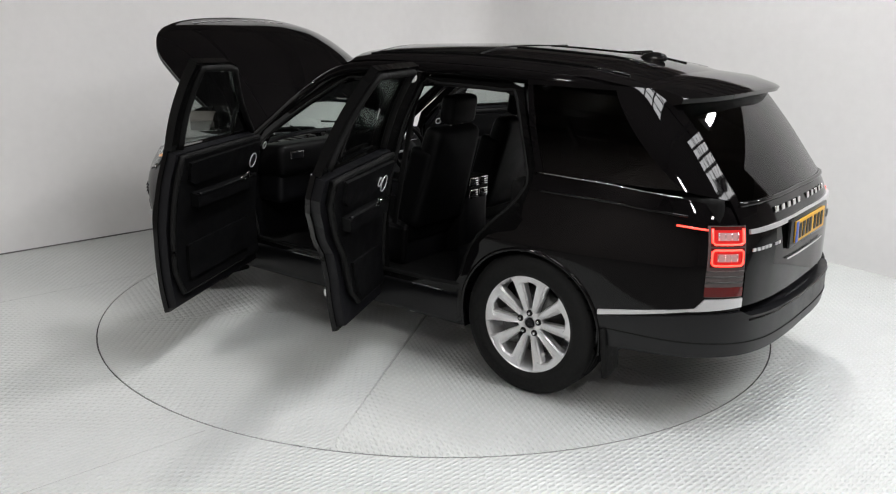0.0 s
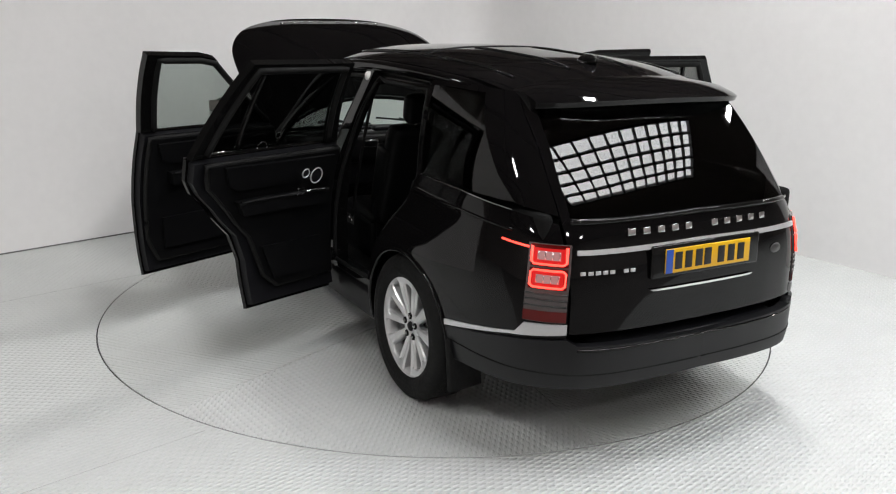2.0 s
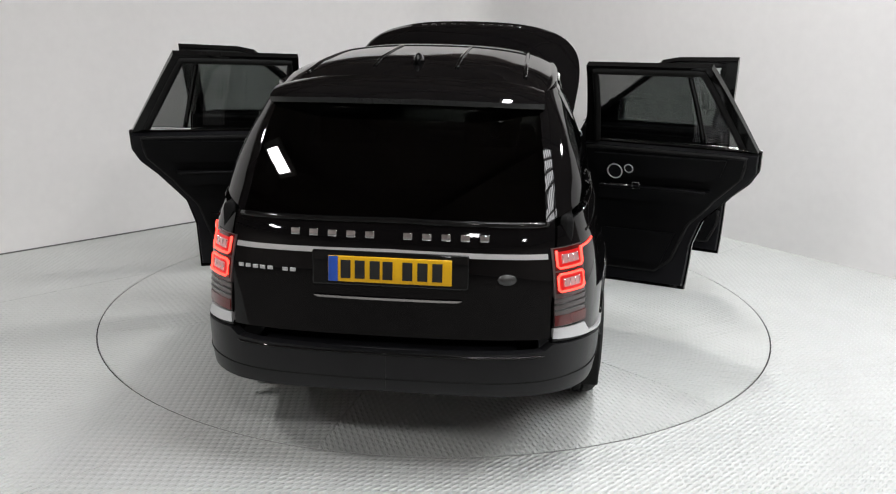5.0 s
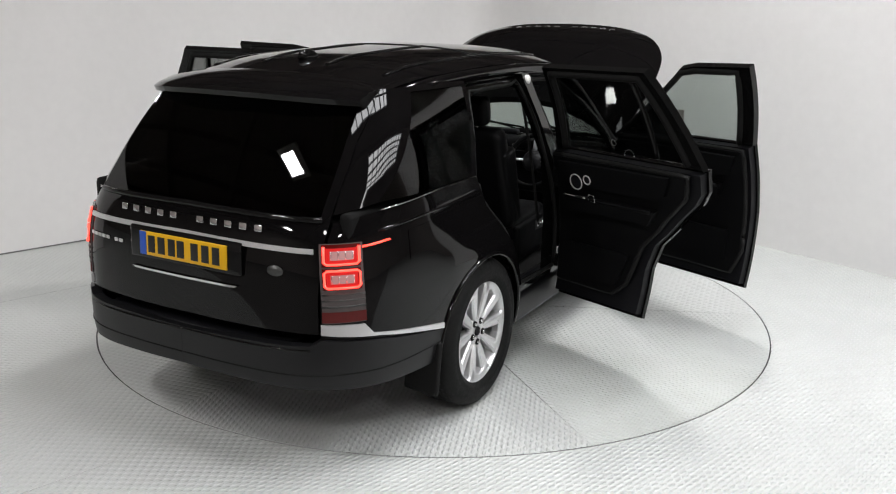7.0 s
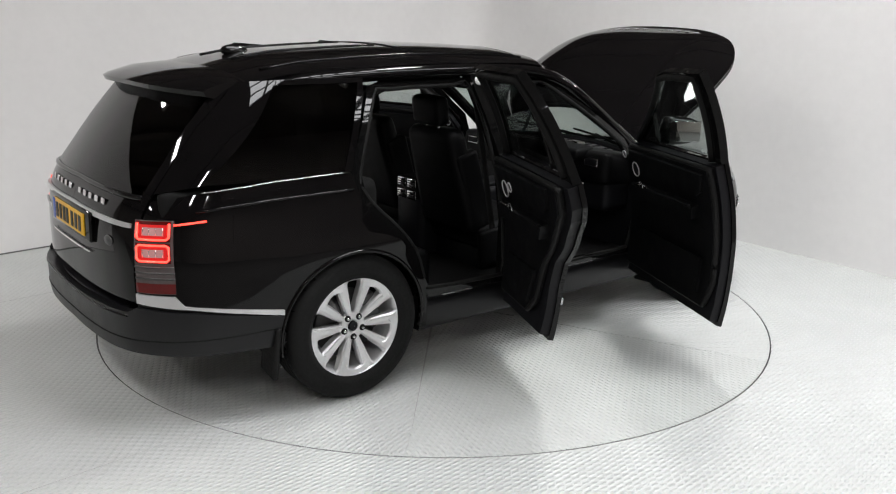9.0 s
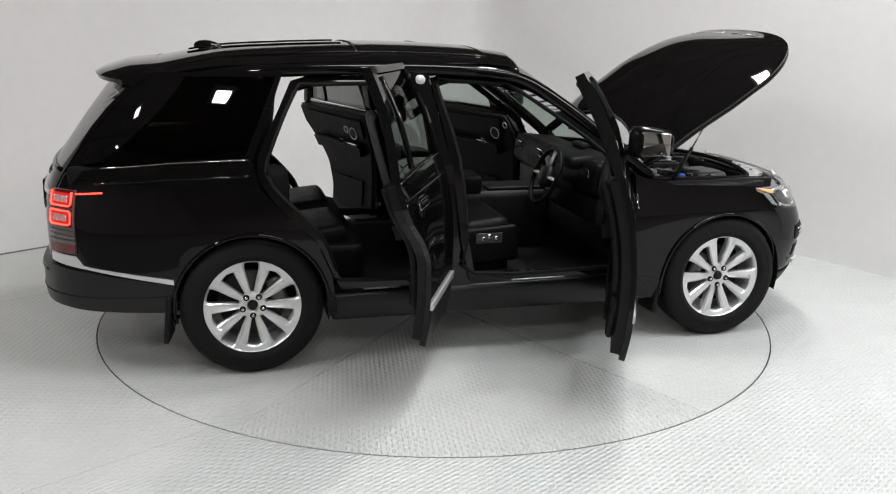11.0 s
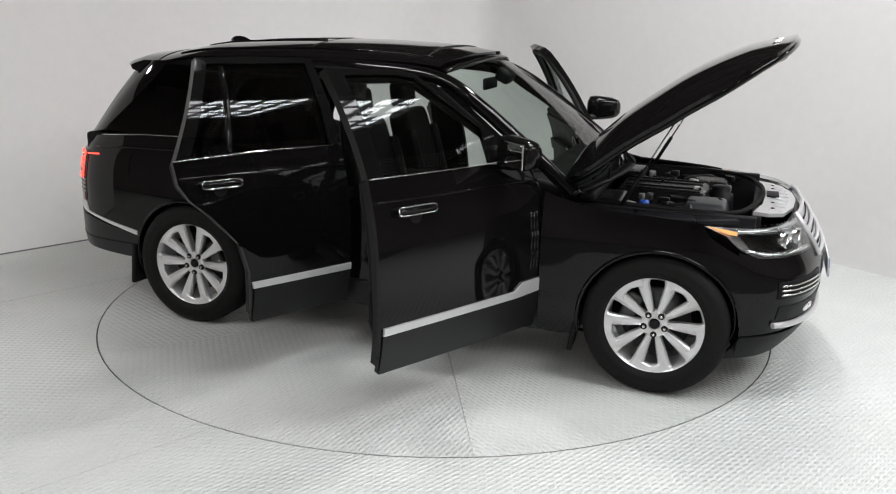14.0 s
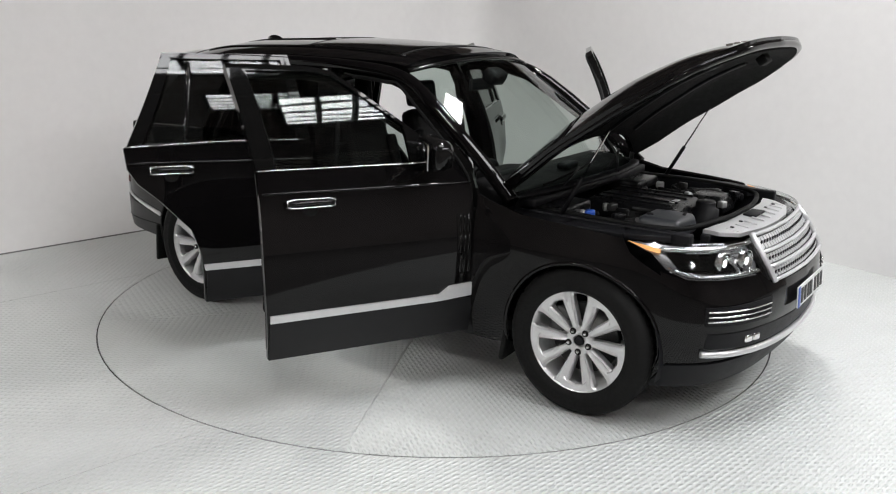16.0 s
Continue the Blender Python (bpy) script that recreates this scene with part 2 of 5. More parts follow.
def panel(b, poly, surf, thick=0.02, off=0.0, cell=0.05, sides=(1,), flip=False, square=False):
    """A curved sheet of the given thickness over the outline poly on surf(u, v, off); sides: +1 left, -1 right."""
    poly = poly if square else dense(poly)
    us, vs = [p[0] for p in poly], [p[1] for p in poly]
    faces = []
    for j in range(int(math.floor(min(vs) / cell)), int(math.ceil(max(vs) / cell))):
        strip = clip(clip(poly, 1, j * cell, 1), 1, (j + 1) * cell, -1)
        if len(strip) < 3:
            continue
        lo, hi = min(p[0] for p in strip), max(p[0] for p in strip)
        for i in range(int(math.floor(lo / cell)), int(math.ceil(hi / cell))):
            c = clip(clip(strip, 0, i * cell, 1), 0, (i + 1) * cell, -1)
            if len(c) >= 3:
                faces.append(c)
    for side in sides:
        keys, outer = {}, []
        for c in faces:
            ids = []
            for p in c:
                k = (round(p[0] * 4000), round(p[1] * 4000))
                if k not in keys:
                    P, n = surf(k[0] / 4000, k[1] / 4000, off)
                    P, n = np.array(P) * (1, side, 1), np.array(n) * (1, side, 1)
                    b.v.append(tuple(P))
                    b.v.append(tuple(P - n * thick))
                    keys[k] = (len(b.v) - 2, tuple(n))
                if not ids or ids[-1] != k:
                    ids.append(k)
            if len(ids) > 1 and ids[0] == ids[-1]:
                ids.pop()
            going = True
            while going and len(ids) >= 3:
                going = False
                for q in range(len(ids)):
                    if ids[q - 1] == ids[(q + 1) % len(ids)]:
                        drop = {q, (q + 1) % len(ids)}
                        ids = [x for w, x in enumerate(ids) if w not in drop]
                        going = True
                        break
            if len(ids) >= 3 and len(set(ids)) == len(ids):
                area = sum(ids[q - 1][0] * ids[q][1] - ids[q][0] * ids[q - 1][1] for q in range(len(ids)))
                if area == 0:
                    continue
                if (area < 0) == ((side < 0) != flip):
                    ids = ids[::-1]
                outer.append(ids)
        edges = {}
        for ids in outer:
            b.face([keys[k][0] for k in ids], [keys[k][1] for k in ids])
            b.face([keys[k][0] + 1 for k in ids][::-1], [tuple(-np.array(keys[k][1])) for k in ids][::-1])
            for q in range(len(ids)):
                e = (ids[q - 1], ids[q])
                if (e[1], e[0]) in edges:
                    del edges[(e[1], e[0])]
                else:
                    edges[e] = 1
        for a, c in edges:
            b.face((keys[c][0], keys[a][0], keys[a][0] + 1, keys[c][0] + 1), None, False)
    return b


def arc(cx, cz, r, a0, a1, n=24):
    return [(cx + r * math.cos(radians(a0 + (a1 - a0) * k / n)), cz + r * math.sin(radians(a0 + (a1 - a0) * k / n))) for k in range(n + 1)]


def on_skin(pts, side=1, off=0.0):
    """Points of the surface along a line of (s, z)."""
    out = []
    line = []
    for p, q in zip(pts, pts[1:]):
        n = max(1, int(math.hypot(q[0] - p[0], q[1] - p[1]) / 0.04))
        line += [(p[0] + (q[0] - p[0]) * k / n, p[1] + (q[1] - p[1]) * k / n) for k in range(n)]
    for p in line + [pts[-1]]:
        q = skin(p[0], p[1], off)[0]
        out.append((q[0], q[1] * side, q[2]))
    return [p for i, p in enumerate(out) if i == 0 or (Vector(p) - Vector(out[i - 1])).length > 1e-4]

# ---------- the room ----------
def floor_material(name, colour):
    """Painted tread plate: rows of small raised bars, crosswise by turns."""
    m = mat(name, colour, 0.34, grain=0.07, scale=3)
    nt = m.node_tree
    b = nt.nodes["Principled BSDF"]
    tc = nt.nodes.new("ShaderNodeTexCoord")

    def lobe(dx, dy, ang):
        mp = nt.nodes.new("ShaderNodeMapping")
        mp.inputs["Scale"].default_value = (1 / 0.054,) * 3
        mp.inputs["Location"].default_value = (dx, dy, 0)
        nt.links.new(tc.outputs["Object"], mp.inputs["Vector"])
        fr = nt.nodes.new("ShaderNodeVectorMath")
        fr.operation = "FRACTION"
        nt.links.new(mp.outputs[0], fr.inputs[0])
        r = nt.nodes.new("ShaderNodeMapping")
        r.vector_type = "POINT"
        sub = nt.nodes.new("ShaderNodeVectorMath")
        sub.operation = "SUBTRACT"
        sub.inputs[1].default_value = (0.5, 0.5, 0)
        nt.links.new(fr.outputs[0], sub.inputs[0])
        nt.links.new(sub.outputs[0], r.inputs["Vector"])
        r.inputs["Rotation"].default_value = (0, 0, ang)
        r.inputs["Scale"].default_value = (2.1, 5.2, 0)
        ln = nt.nodes.new("ShaderNodeVectorMath")
        ln.operation = "LENGTH"
        nt.links.new(r.outputs[0], ln.inputs[0])
        mr = nt.nodes.new("ShaderNodeMapRange")
        mr.interpolation_type = "SMOOTHSTEP"
        mr.inputs["From Min"].default_value, mr.inputs["From Max"].default_value = 1.0, 0.35
        nt.links.new(ln.outputs["Value"], mr.inputs["Value"])
        return mr

    a, c = lobe(0, 0, radians(45)), lobe(0.5, 0.5, radians(-45))
    ad = nt.nodes.new("ShaderNodeMath")
    ad.operation = "MAXIMUM"
    nt.links.new(a.outputs[0], ad.inputs[0])
    nt.links.new(c.outputs[0], ad.inputs[1])
    bp = nt.nodes.new("ShaderNodeBump")
    bp.inputs["Strength"].default_value = 1.0
    bp.inputs["Distance"].default_value = 0.0058
    nt.links.new(ad.outputs[0], bp.inputs["Height"])
    nt.links.new(bp.outputs[0], b.inputs["Normal"])
    return m


FLOORM = floor_material("tread_plate", (0.545, 0.56, 0.55))
DISCM = floor_material("turntable_plate", (0.545, 0.56, 0.55))
WALLM = mat("white_wall_paint", (0.77, 0.76, 0.757), 0.55, grain=0.03, scale=12, bump=0.05)
HALLM = mat("hall_wall", (0.48, 0.43, 0.41), 0.7, grain=0.15, scale=6)
ROOFM = mat("hall_roof", (0.17, 0.145, 0.135), 0.7, grain=0.2, scale=6)
BARM = mat("glazing_bar", (0.015, 0.015, 0.015), 0.6, grain=0.2)
RINGM = mat("ring_gap", (0.025, 0.025, 0.025), 0.7, grain=0.2)
FOOTSHADEM = mat("wall_foot_shade", (0.16, 0.16, 0.155), 0.7, grain=0.25, scale=30)
SEAMM = mat("floor_seam", (0.42, 0.42, 0.42), 0.6, grain=0.3, scale=20)
CONCRETE = mat("hall_concrete", (0.14, 0.135, 0.13), 0.6, grain=0.3, scale=8, bump=0.1)
RING = 2.253


# the tread plate ends where the booth opens to the darker hall, this far from the turntable's middle
BOOTH = 3.35
HALL_FRONT = Vector((math.sin(radians(-43.8)), -math.cos(radians(-43.8))))


def make_floor():
    bm = bmesh.new()
    n = 120
    inner = [bm.verts.new((RING * math.cos(2 * math.pi * i / n), RING * math.sin(2 * math.pi * i / n), 0)) for i in range(n)]
    low = [bm.verts.new((RING * math.cos(2 * math.pi * i / n), RING * math.sin(2 * math.pi * i / n), -0.05)) for i in range(n)]
    outer = []
    for i in range(n):
        a = 2 * math.pi * i / n
        k = 14.0 / max(abs(math.cos(a)), abs(math.sin(a)))
        w = HALL_FRONT.dot(Vector((math.cos(a), math.sin(a))))
        if w > 0:
            k = min(k, BOOTH / w)
        outer.append(bm.verts.new((k * math.cos(a), k * math.sin(a), 0)))
    for i in range(n):
        j = (i + 1) % n
        bm.faces.new((inner[i], outer[i], outer[j], inner[j]))
        bm.faces.new((low[i], inner[i], inner[j], low[j]))
    b = Build()
    b.bm(bm)
    ob = part("floor", b, FLOORM)
    tagged(ob, "pale grey painted tread-plate metal floor", "floor", kind="structure").matrix_basis = HALL
    for v, spans in ((1.95, ((-4.3, -1.25), (1.25, 2.6))), (-0.68, ((-7.0, -2.2), (2.2, 5.0)))):
        for u0, u1 in spans:
            part("floor_seam", Build().box(((u0 + u1) / 2, v, 0.0007), (u1 - u0, 0.0014, 0.0014), 0), SEAMM, ob)
    # near-black ring stands in for the shade in the gap round the disc
    part("ring_shade", Build().lathe([(RING - 0.0095, -0.004), (RING - 0.0005, -0.004)], pose(0, 0, 0), 120), RINGM, ob)
    tagged(part("hall_floor", Build().box((0, -14.0, -0.065), (40, 28, 0.05), 0), CONCRETE), "worn dark concrete hall floor", "floor", kind="structure")
    pit = Build()
    pit.lathe([(0.01, -0.05), (RING + 0.05, -0.05)], pose(0, 0, 0), 64)
    tagged(part("turntable_pit", pit, RINGM), "dark gap round the turntable disc", "floor", kind="structure")


def make_turntable():
    b = Build()
    r = RING - 0.010
    b.lathe([(0.001, -0.012), (r * 0.5, -0.012), (r - 0.003, -0.012), (r - 0.003, -0.045)], pose(0, 0, 0), 120)
    ob = tagged(part("turntable", b, SEAMM), "round pale grey tread-plate turntable let into the floor", "turntable")
    cuts = (-65, -8, 52, 115, 172, 229, 295)
    for a0, a1 in zip(cuts, cuts[1:]):
        m, h = (a0 + a1) / 2, (a1 - a0) / 2 - 0.012
        w = Build()
        pts = [(0.02, 0)] + [(r * math.cos(radians(-h + 2 * h * k / 24)), r * math.sin(radians(-h + 2 * h * k / 24))) for k in range(25)]
        n = len(pts)
        w.v += [(x, y, 0.0) for x, y in pts] + [(x, y, -0.011) for x, y in pts]
        w.face(range(n), None, False)
        for i in range(n):
            j = (i + 1) % n
            w.face((i, i + n, j + n, j), None, False)
        part("plate", w, DISCM, ob).matrix_basis = pose(0, 0, 0, 0, 0, m)
    return ob


# directions of the walls from the corner outwards
CORNER = Vector((0.41, 4.90, 0))
LDIR = Vector((-0.7135, -0.7006, 0))
RDIR = Vector((0.6204, -0.7843, 0))


def make_walls():
    b = Build()
    rad, high, thick = 0.5, 2.65, 0.12
    path = [CORNER + LDIR * 8.5]
    a, c = CORNER + LDIR * rad, CORNER + RDIR * rad
    for k in range(13):
        t = k / 12
        path.append((1 - t) ** 2 * a + 2 * t * (1 - t) * CORNER + t * t * c)
    path.append(CORNER + RDIR * 7.0)
    n = len(path)
    for i, p in enumerate(path):
        d = (path[min(i + 1, n - 1)] - path[max(i - 1, 0)]).normalized()
        o = Vector((-d.y, d.x, 0))
        for q, z in ((p, 0), (p, high), (p + o * thick, high), (p + o * thick, 0)):
            b.v.append((q.x, q.y, z))
    for i in range(n - 1):
        for k in range(3):
            b.face((4 * i + k, 4 * i + k + 1, 4 * i + 5 + k, 4 * i + 4 + k), None, k == 0)
    for i in (0, n - 1):
        b.face([4 * i + k for k in range(4)], None, False)
    ob = sharp(part("wall_back", b, WALLM), 40)
    tagged(ob, "plain white studio wall with a rounded corner", "wall", kind="structure")
    # dark grey strip draws the thin shadow line where one wall meets the floor
    b = Build()
    for i, p in enumerate(path):
        d = (path[min(i + 1, n - 1)] - path[max(i - 1, 0)]).normalized()
        o = Vector((-d.y, d.x, 0))
        for q, z in ((p - o * 0.004, 0.001), (p - o * 0.004, 0.012), (p + o * 0.01, 0.012), (p + o * 0.01, 0.001)):
            b.v.append((q.x, q.y, z))
    for i in range(6):
        for k in range(2):
            b.face((4 * i + k, 4 * i + k + 1, 4 * i + 5 + k, 4 * i + 4 + k), None, False)
    tagged(part("trim", b, FOOTSHADEM), "thin grey strip as shadow line along the foot of one wall", "trim", kind="structure")


def make_hall():
    """The hall behind and above: walls, roof with a glazed part, and its bars."""
    for nm, at, size in (("wall_south", (0, -13.1, 3.2), (26.4, 0.2, 6.4)), ("wall_east", (13.1, 0, 3.2), (0.2, 26, 6.4)),
                         ("wall_west", (-13.1, 0, 3.2), (0.2, 26, 6.4)), ("wall_north", (0, 13.1, 3.2), (26.4, 0.2, 6.4))):
        ob = tagged(part(nm, Build().box(at, size, 0), HALLM), "dull grey hall wall", "wall", kind="structure")
        ob.matrix_basis = HALL
    b = Build()
    z = 6.25
    (p0, p1, q0, q1), (r0, r1, s0, s1) = SKY
    for (ax, bx, ay, by) in ((-13.2, 13.2, -13.2, q0), (-13.2, p0, q0, q1), (p1, 13.2, q0, q1), (-13.2, 13.2, q1, s0), (-13.2, r0, s0, s1), (r1, 13.2, s0, s1), (-13.2, 13.2, s1, 13.2)):
        b.box(((ax + bx) / 2, (ay + by) / 2, z), (bx - ax, by - ay, 0.1), 0)
    for x in range(-12, 13, 2):
        b.box((x, (s1 + 13) / 2, z - 0.2), (0.10, 13 - s1, 0.3), 0)
    for y in (q1 + 0.5, 2.0, 6.0):
        b.box((0, y, z - 0.32), (26, 0.16, 0.24), 0)
    tagged(part("ceiling", b, ROOFM), "dark hall roof with beams", "ceiling", kind="structure").matrix_basis = HALL
    for nm, (x0, x1, y0, y1) in zip(("window_1", "window_2"), SKY):
        win = tagged(new(nm), "long roof window divided by black glazing bars", "window", kind="structure")
        win.matrix_basis = HALL
        nx, ny = round((x1 - x0) / 0.5), round((y1 - y0) / 0.55)
        for i in range(nx + 1):
            part("glazing_bar", Build().box((x0 + (x1 - x0) * i / nx, (y0 + y1) / 2, z - 0.06), (0.06, y1 - y0, 0.12), 0), BARM, win)
        for j in range(ny + 1):
            part("glazing_bar", Build().box(((x0 + x1) / 2, y0 + (y1 - y0) * j / ny, z - 0.05), (x1 - x0, 0.07, 0.08), 0), BARM, win)


def make_lamp_housing(lx, ly):
    lamp = tagged(part("ceiling_lamp", Build().box((lx, ly, 5.87), (0.58, 1.30, 0.10), 0.02), WHITE), "unseen white ceiling lamp housing under the hall roof", "lamp", "hall lamps")
    part("hanger", Build().tube([(lx, ly, 5.92), (lx, ly, 6.21)], 0.012, 6), DARKMETAL, lamp)


make_floor()
TABLE = make_turntable()
make_walls()
make_hall()
# the two added fill lamps get an unseen housing as well
for lx, ly in LAMPS:
    make_lamp_housing(lx, ly)

# ---------- the car ----------
CAR = tagged(new("car"), "gloss black sport utility car, doors and bonnet open, on a turntable", "car")
CAR_AT = Vector((0.153, -0.054, 0))
AX, TRACK, HUBZ = 1.461, 0.845, 0.392
SIDES = ((1, "left"), (-1, "right"))
HINGE_F, HINGE_R, HINGE_H = (0.80, 0.95), (-0.34, 0.95), (0.90, 1.08)
OPEN_F, OPEN_R, LEAN_F, LEAN_R = 64.0, 66.0, 1.0, 2.0


def side_skin(u, v, off=0.0):
    return skin(u, v, off)


def s_poly(pts):
    return [(sx(x), z) for x, z in pts]


def make_body():
    for side, _ in SIDES:
        b = Build()
        arch = arc(AX, 0.388, 0.418, -12, 192)
        panel(b, s_poly([(1.90, 0.30), (1.90, 0.80), (1.74, 0.90), (1.70, 0.965), (1.4, 0.985), (1.1, 1.0), (0.90, 1.045), (0.825, 1.07), (0.825, 0.28), (1.02, 0.28)]
              + arch[::-1]), side_skin, 0.03, sides=(side,))
        fender = part("front_wing", b, PAINT, CAR, "gloss black front wing")
        part("arch_lip", Build().tube(on_skin(s_poly(arc(AX, 0.388, 0.420, -10, 190, 30)), side, 0.002), 0.011, 8), PAINT, fender)
        b = Build()
        arch = arc(-AX, 0.388, 0.420, -10, 190)
        panel(b, s_poly([(-1.90, 0.55)]) + [(sr(0.70), 0.55), (sr(0.70), 0.8), (rs(0.70, 1.0), 1.0), (rs(0.70, 1.13), 1.13)] + s_poly([(-2.3, 1.16), (-1.9, 1.19), (-1.435, 1.20), (-1.40, 1.05), (-1.29, 0.93), (-1.10, 0.74), (-1.02, 0.55), (-0.99, 0.30)])
              + s_poly(arch), side_skin, 0.03, sides=(side,))
        quarter = part("rear_quarter", b, PAINT, CAR, "gloss black rear quarter panel")
        part("arch_lip", Build().tube(on_skin(s_poly(arc(-AX, 0.388, 0.422, -10, 190, 30)), side, 0.002), 0.011, 8), PAINT, quarter)
        b = Build()
        panel(b, s_poly([(-1.43, 1.205), (-1.475, 1.205), (-1.285, 1.632), (-1.97, 1.632), (-2.30, 1.195)]) + [(rs(0.69, 1.16), 1.16), (rs(0.67, 1.3), 1.3), (rs(0.645, 1.45), 1.45), (rs(0.62, 1.6), 1.60), (rs(0.60, 1.65), 1.65)] + s_poly([(-1.24, 1.665)]),
              side_skin, 0.03, sides=(side,))
        part("rear_pillar", b, PAINT, CAR, "gloss black rear pillars and roof side")
        b = Build()
        panel(b, s_poly([(-1.477, 1.207), (-2.302, 1.197), (-1.972, 1.630), (-1.288, 1.630)]), quarter_glass_skin, 0.006, -0.002, sides=(side,))
        part("quarter_window", b, DARKGLASS, CAR, "dark privacy glass quarter window")
        part("waist_strip", Build().tube(on_skin(s_poly([(-1.45, 1.203), (-1.9, 1.193), (-2.28, 1.165)]), side, 0.003), 0.0026, 6), CHROME, CAR, "thin bright waist strip")
        # roof side rail and screen pillar in one sweep
        b = Build()
        b.tube(spline([(0.98, 0.83 * side, 1.03), (0.74, 0.785 * side, 1.22), (0.40, 0.735 * side, 1.47), (0.12, 0.685 * side, 1.625), (-0.3, 0.672 * side, 1.668),
                       (-0.9, 0.668 * side, 1.672), (-1.5, 0.648 * side, 1.648), (-1.95, 0.58 * side, 1.59)], 8), [0.040] * 20 + [0.037] * 29 + [0.036, 0.034, 0.031, 0.028, 0.024, 0.020, 0.016, 0.012], 10)
        part("screen_pillar", b, PAINT, CAR, "gloss black windscreen pillar and roof edge")
        b = Build()
        for i, (x, y, z) in enumerate([(-0.28, 0.90, 0.40), (-0.31, 0.90, 0.80), (-0.36, 0.88, 1.15), (-0.42, 0.80, 1.40), (-0.48, 0.69, 1.68)]):
            w = (0.20, 0.12, 0.10, 0.09, 0.10)[i]
            for dx, dy in ((w / 2, 0), (-w / 2, 0), (-w / 2, -0.08), (w / 2, -0.08)):
                b.v.append((x + dx, (y + dy) * side, z))
        for i in range(4):
            for k in range(4):
                l = (k + 1) % 4
                b.face((4 * i + k, 4 * i + l, 4 * i + 4 + l, 4 * i + 4 + k) if side > 0 else (4 * i + 4 + k, 4 * i + 4 + l, 4 * i + l, 4 * i + k), None, False)
        pillar = part("centre_pillar", b, GLOSS, CAR, "gloss black centre pillar with a white belt anchor")
        part("belt_anchor", Build().lathe([(0.001, 0.014), (0.02, 0.014), (0.028, 0.006), (0.028, -0.01)], pose(-0.467, 0.715 * side, 1.615, -90 * side, 0, 0), 20), WHITE, pillar, "round white belt anchor cover")
        # sill
        b = Build()
        b.box((-0.02, 0.83 * side, 0.345), (2.0, 0.17, 0.17), 0.03)
        sill = part("sill", b, CLAD, CAR, "black sill under the doors")
        for x in (0.25, -0.72):
            part("tread_plate", Build().box((x, 0.865 * side, 0.434), (0.34 if x > 0 else 0.22, 0.035, 0.008), 0.003), BRUSHED, sill, "bright sill tread plate")
        for x, r in ((AX, 0.434), (-AX, 0.436)):
            b = Build()
            pts = arc(x, 0.388, r, -15, 195, 20)
            for px, pz in pts:
                b.v += [(px, 0.935 * side, pz), (px, 0.52 * side, pz)]
            for i in range(20):
                q = (2 * i, 2 * i + 1, 2 * i + 3, 2 * i + 2)
                b.face(q if side < 0 else q[::-1])
            b.v += [(x, 0.52 * side, 0.3)]
            for i in range(20):
                b.face((2 * i + 1, 2 * i + 3, len(b.v) - 1), None, False)
            part("wheel_arch_liner", b, PLASTIC, CAR, "black wheel arch liner")
    for side, _ in SIDES:
        for edge in ([(-0.37, 0.45), (-0.39, 1.20), (-0.47, 1.645), (-0.60, 1.668), (-1.08, 1.668), (-1.20, 1.63), (-1.405, 1.22), (-1.40, 1.10), (-1.34, 1.0), (-1.22, 0.87), (-1.07, 0.69), (-1.0, 0.52), (-0.96, 0.45)],
                     [(0.74, 0.45), (0.80, 0.70), (0.80, 1.05), (0.70, 1.225), (0.14, 1.632), (-0.02, 1.668), (-0.30, 1.675), (-0.40, 1.645), (-0.315, 1.20), (-0.26, 0.70), (-0.20, 0.45)]):
            cx, cz = sum(p[0] for p in edge) / len(edge), sum(p[1] for p in edge) / len(edge)
            inset = [(x - 0.055 * (x - cx) / math.hypot(x - cx, z - cz), z - 0.055 * (z - cz) / math.hypot(x - cx, z - cz)) for x, z in edge]
            b = Build()
            for k in range(len(edge)):
                l = (k + 1) % len(edge)
                panel(b, s_poly([edge[k], edge[l], inset[l], inset[k]]), side_skin, 0.03, -0.045, sides=(side,))
            frame_ = part("door_aperture", b, GLOSS, CAR, "gloss black door opening flange")
            line = [(p[0], p[1], p[2]) for p in spline([(*p, 0) for p in inset + [inset[0]]], 3)]
            part("aperture_seal", Build().tube(on_skin(s_poly([(p[0], p[1]) for p in line]), side, -0.055), 0.013, 8), RUBBER, frame_, "black rubber door opening seal")
    # floor pan and bulkheads
    b = Build()
    b.box((0.0, 0, 0.34), (2.0, 1.56, 0.12), 0.02).box((1.5, 0, 0.36), (1.2, 1.04, 0.16), 0.02).box((-1.7, 0, 0.46), (1.5, 1.04, 0.24), 0.03)
    b.box((-2.2, 0, 0.45), (0.5, 1.3, 0.2), 0.05)
    part("floor_pan", b, PLASTIC, CAR, "black underbody and floor pan")
    b = Build()
    b.box((0.92, 0, 0.72), (0.05, 1.62, 0.66), 0.01)
    part("bulkhead", b, PLASTIC, CAR)


def roof_pos(x, y):
    c = 1.735 + 0.066 * math.exp(-((x + 0.70) / 1.10) ** 2) - 0.085 * float(step(-1.45, -2.3, x)) - 0.02 * float(step(-0.1, 0.25, x))
    return np.array((x, y, c - 0.066 * (abs(y) / 0.66) ** 2.6 - 0.02 * (abs(y) / 0.66) ** 8))


def roof_skin(u, v, off=0.0):
    e = 0.01
    n = np.cross(roof_pos(u + e, v) - roof_pos(u - e, v), roof_pos(u, v + e) - roof_pos(u, v - e))
    n = n / np.linalg.norm(n)
    return roof_pos(u, v) + n * off, n


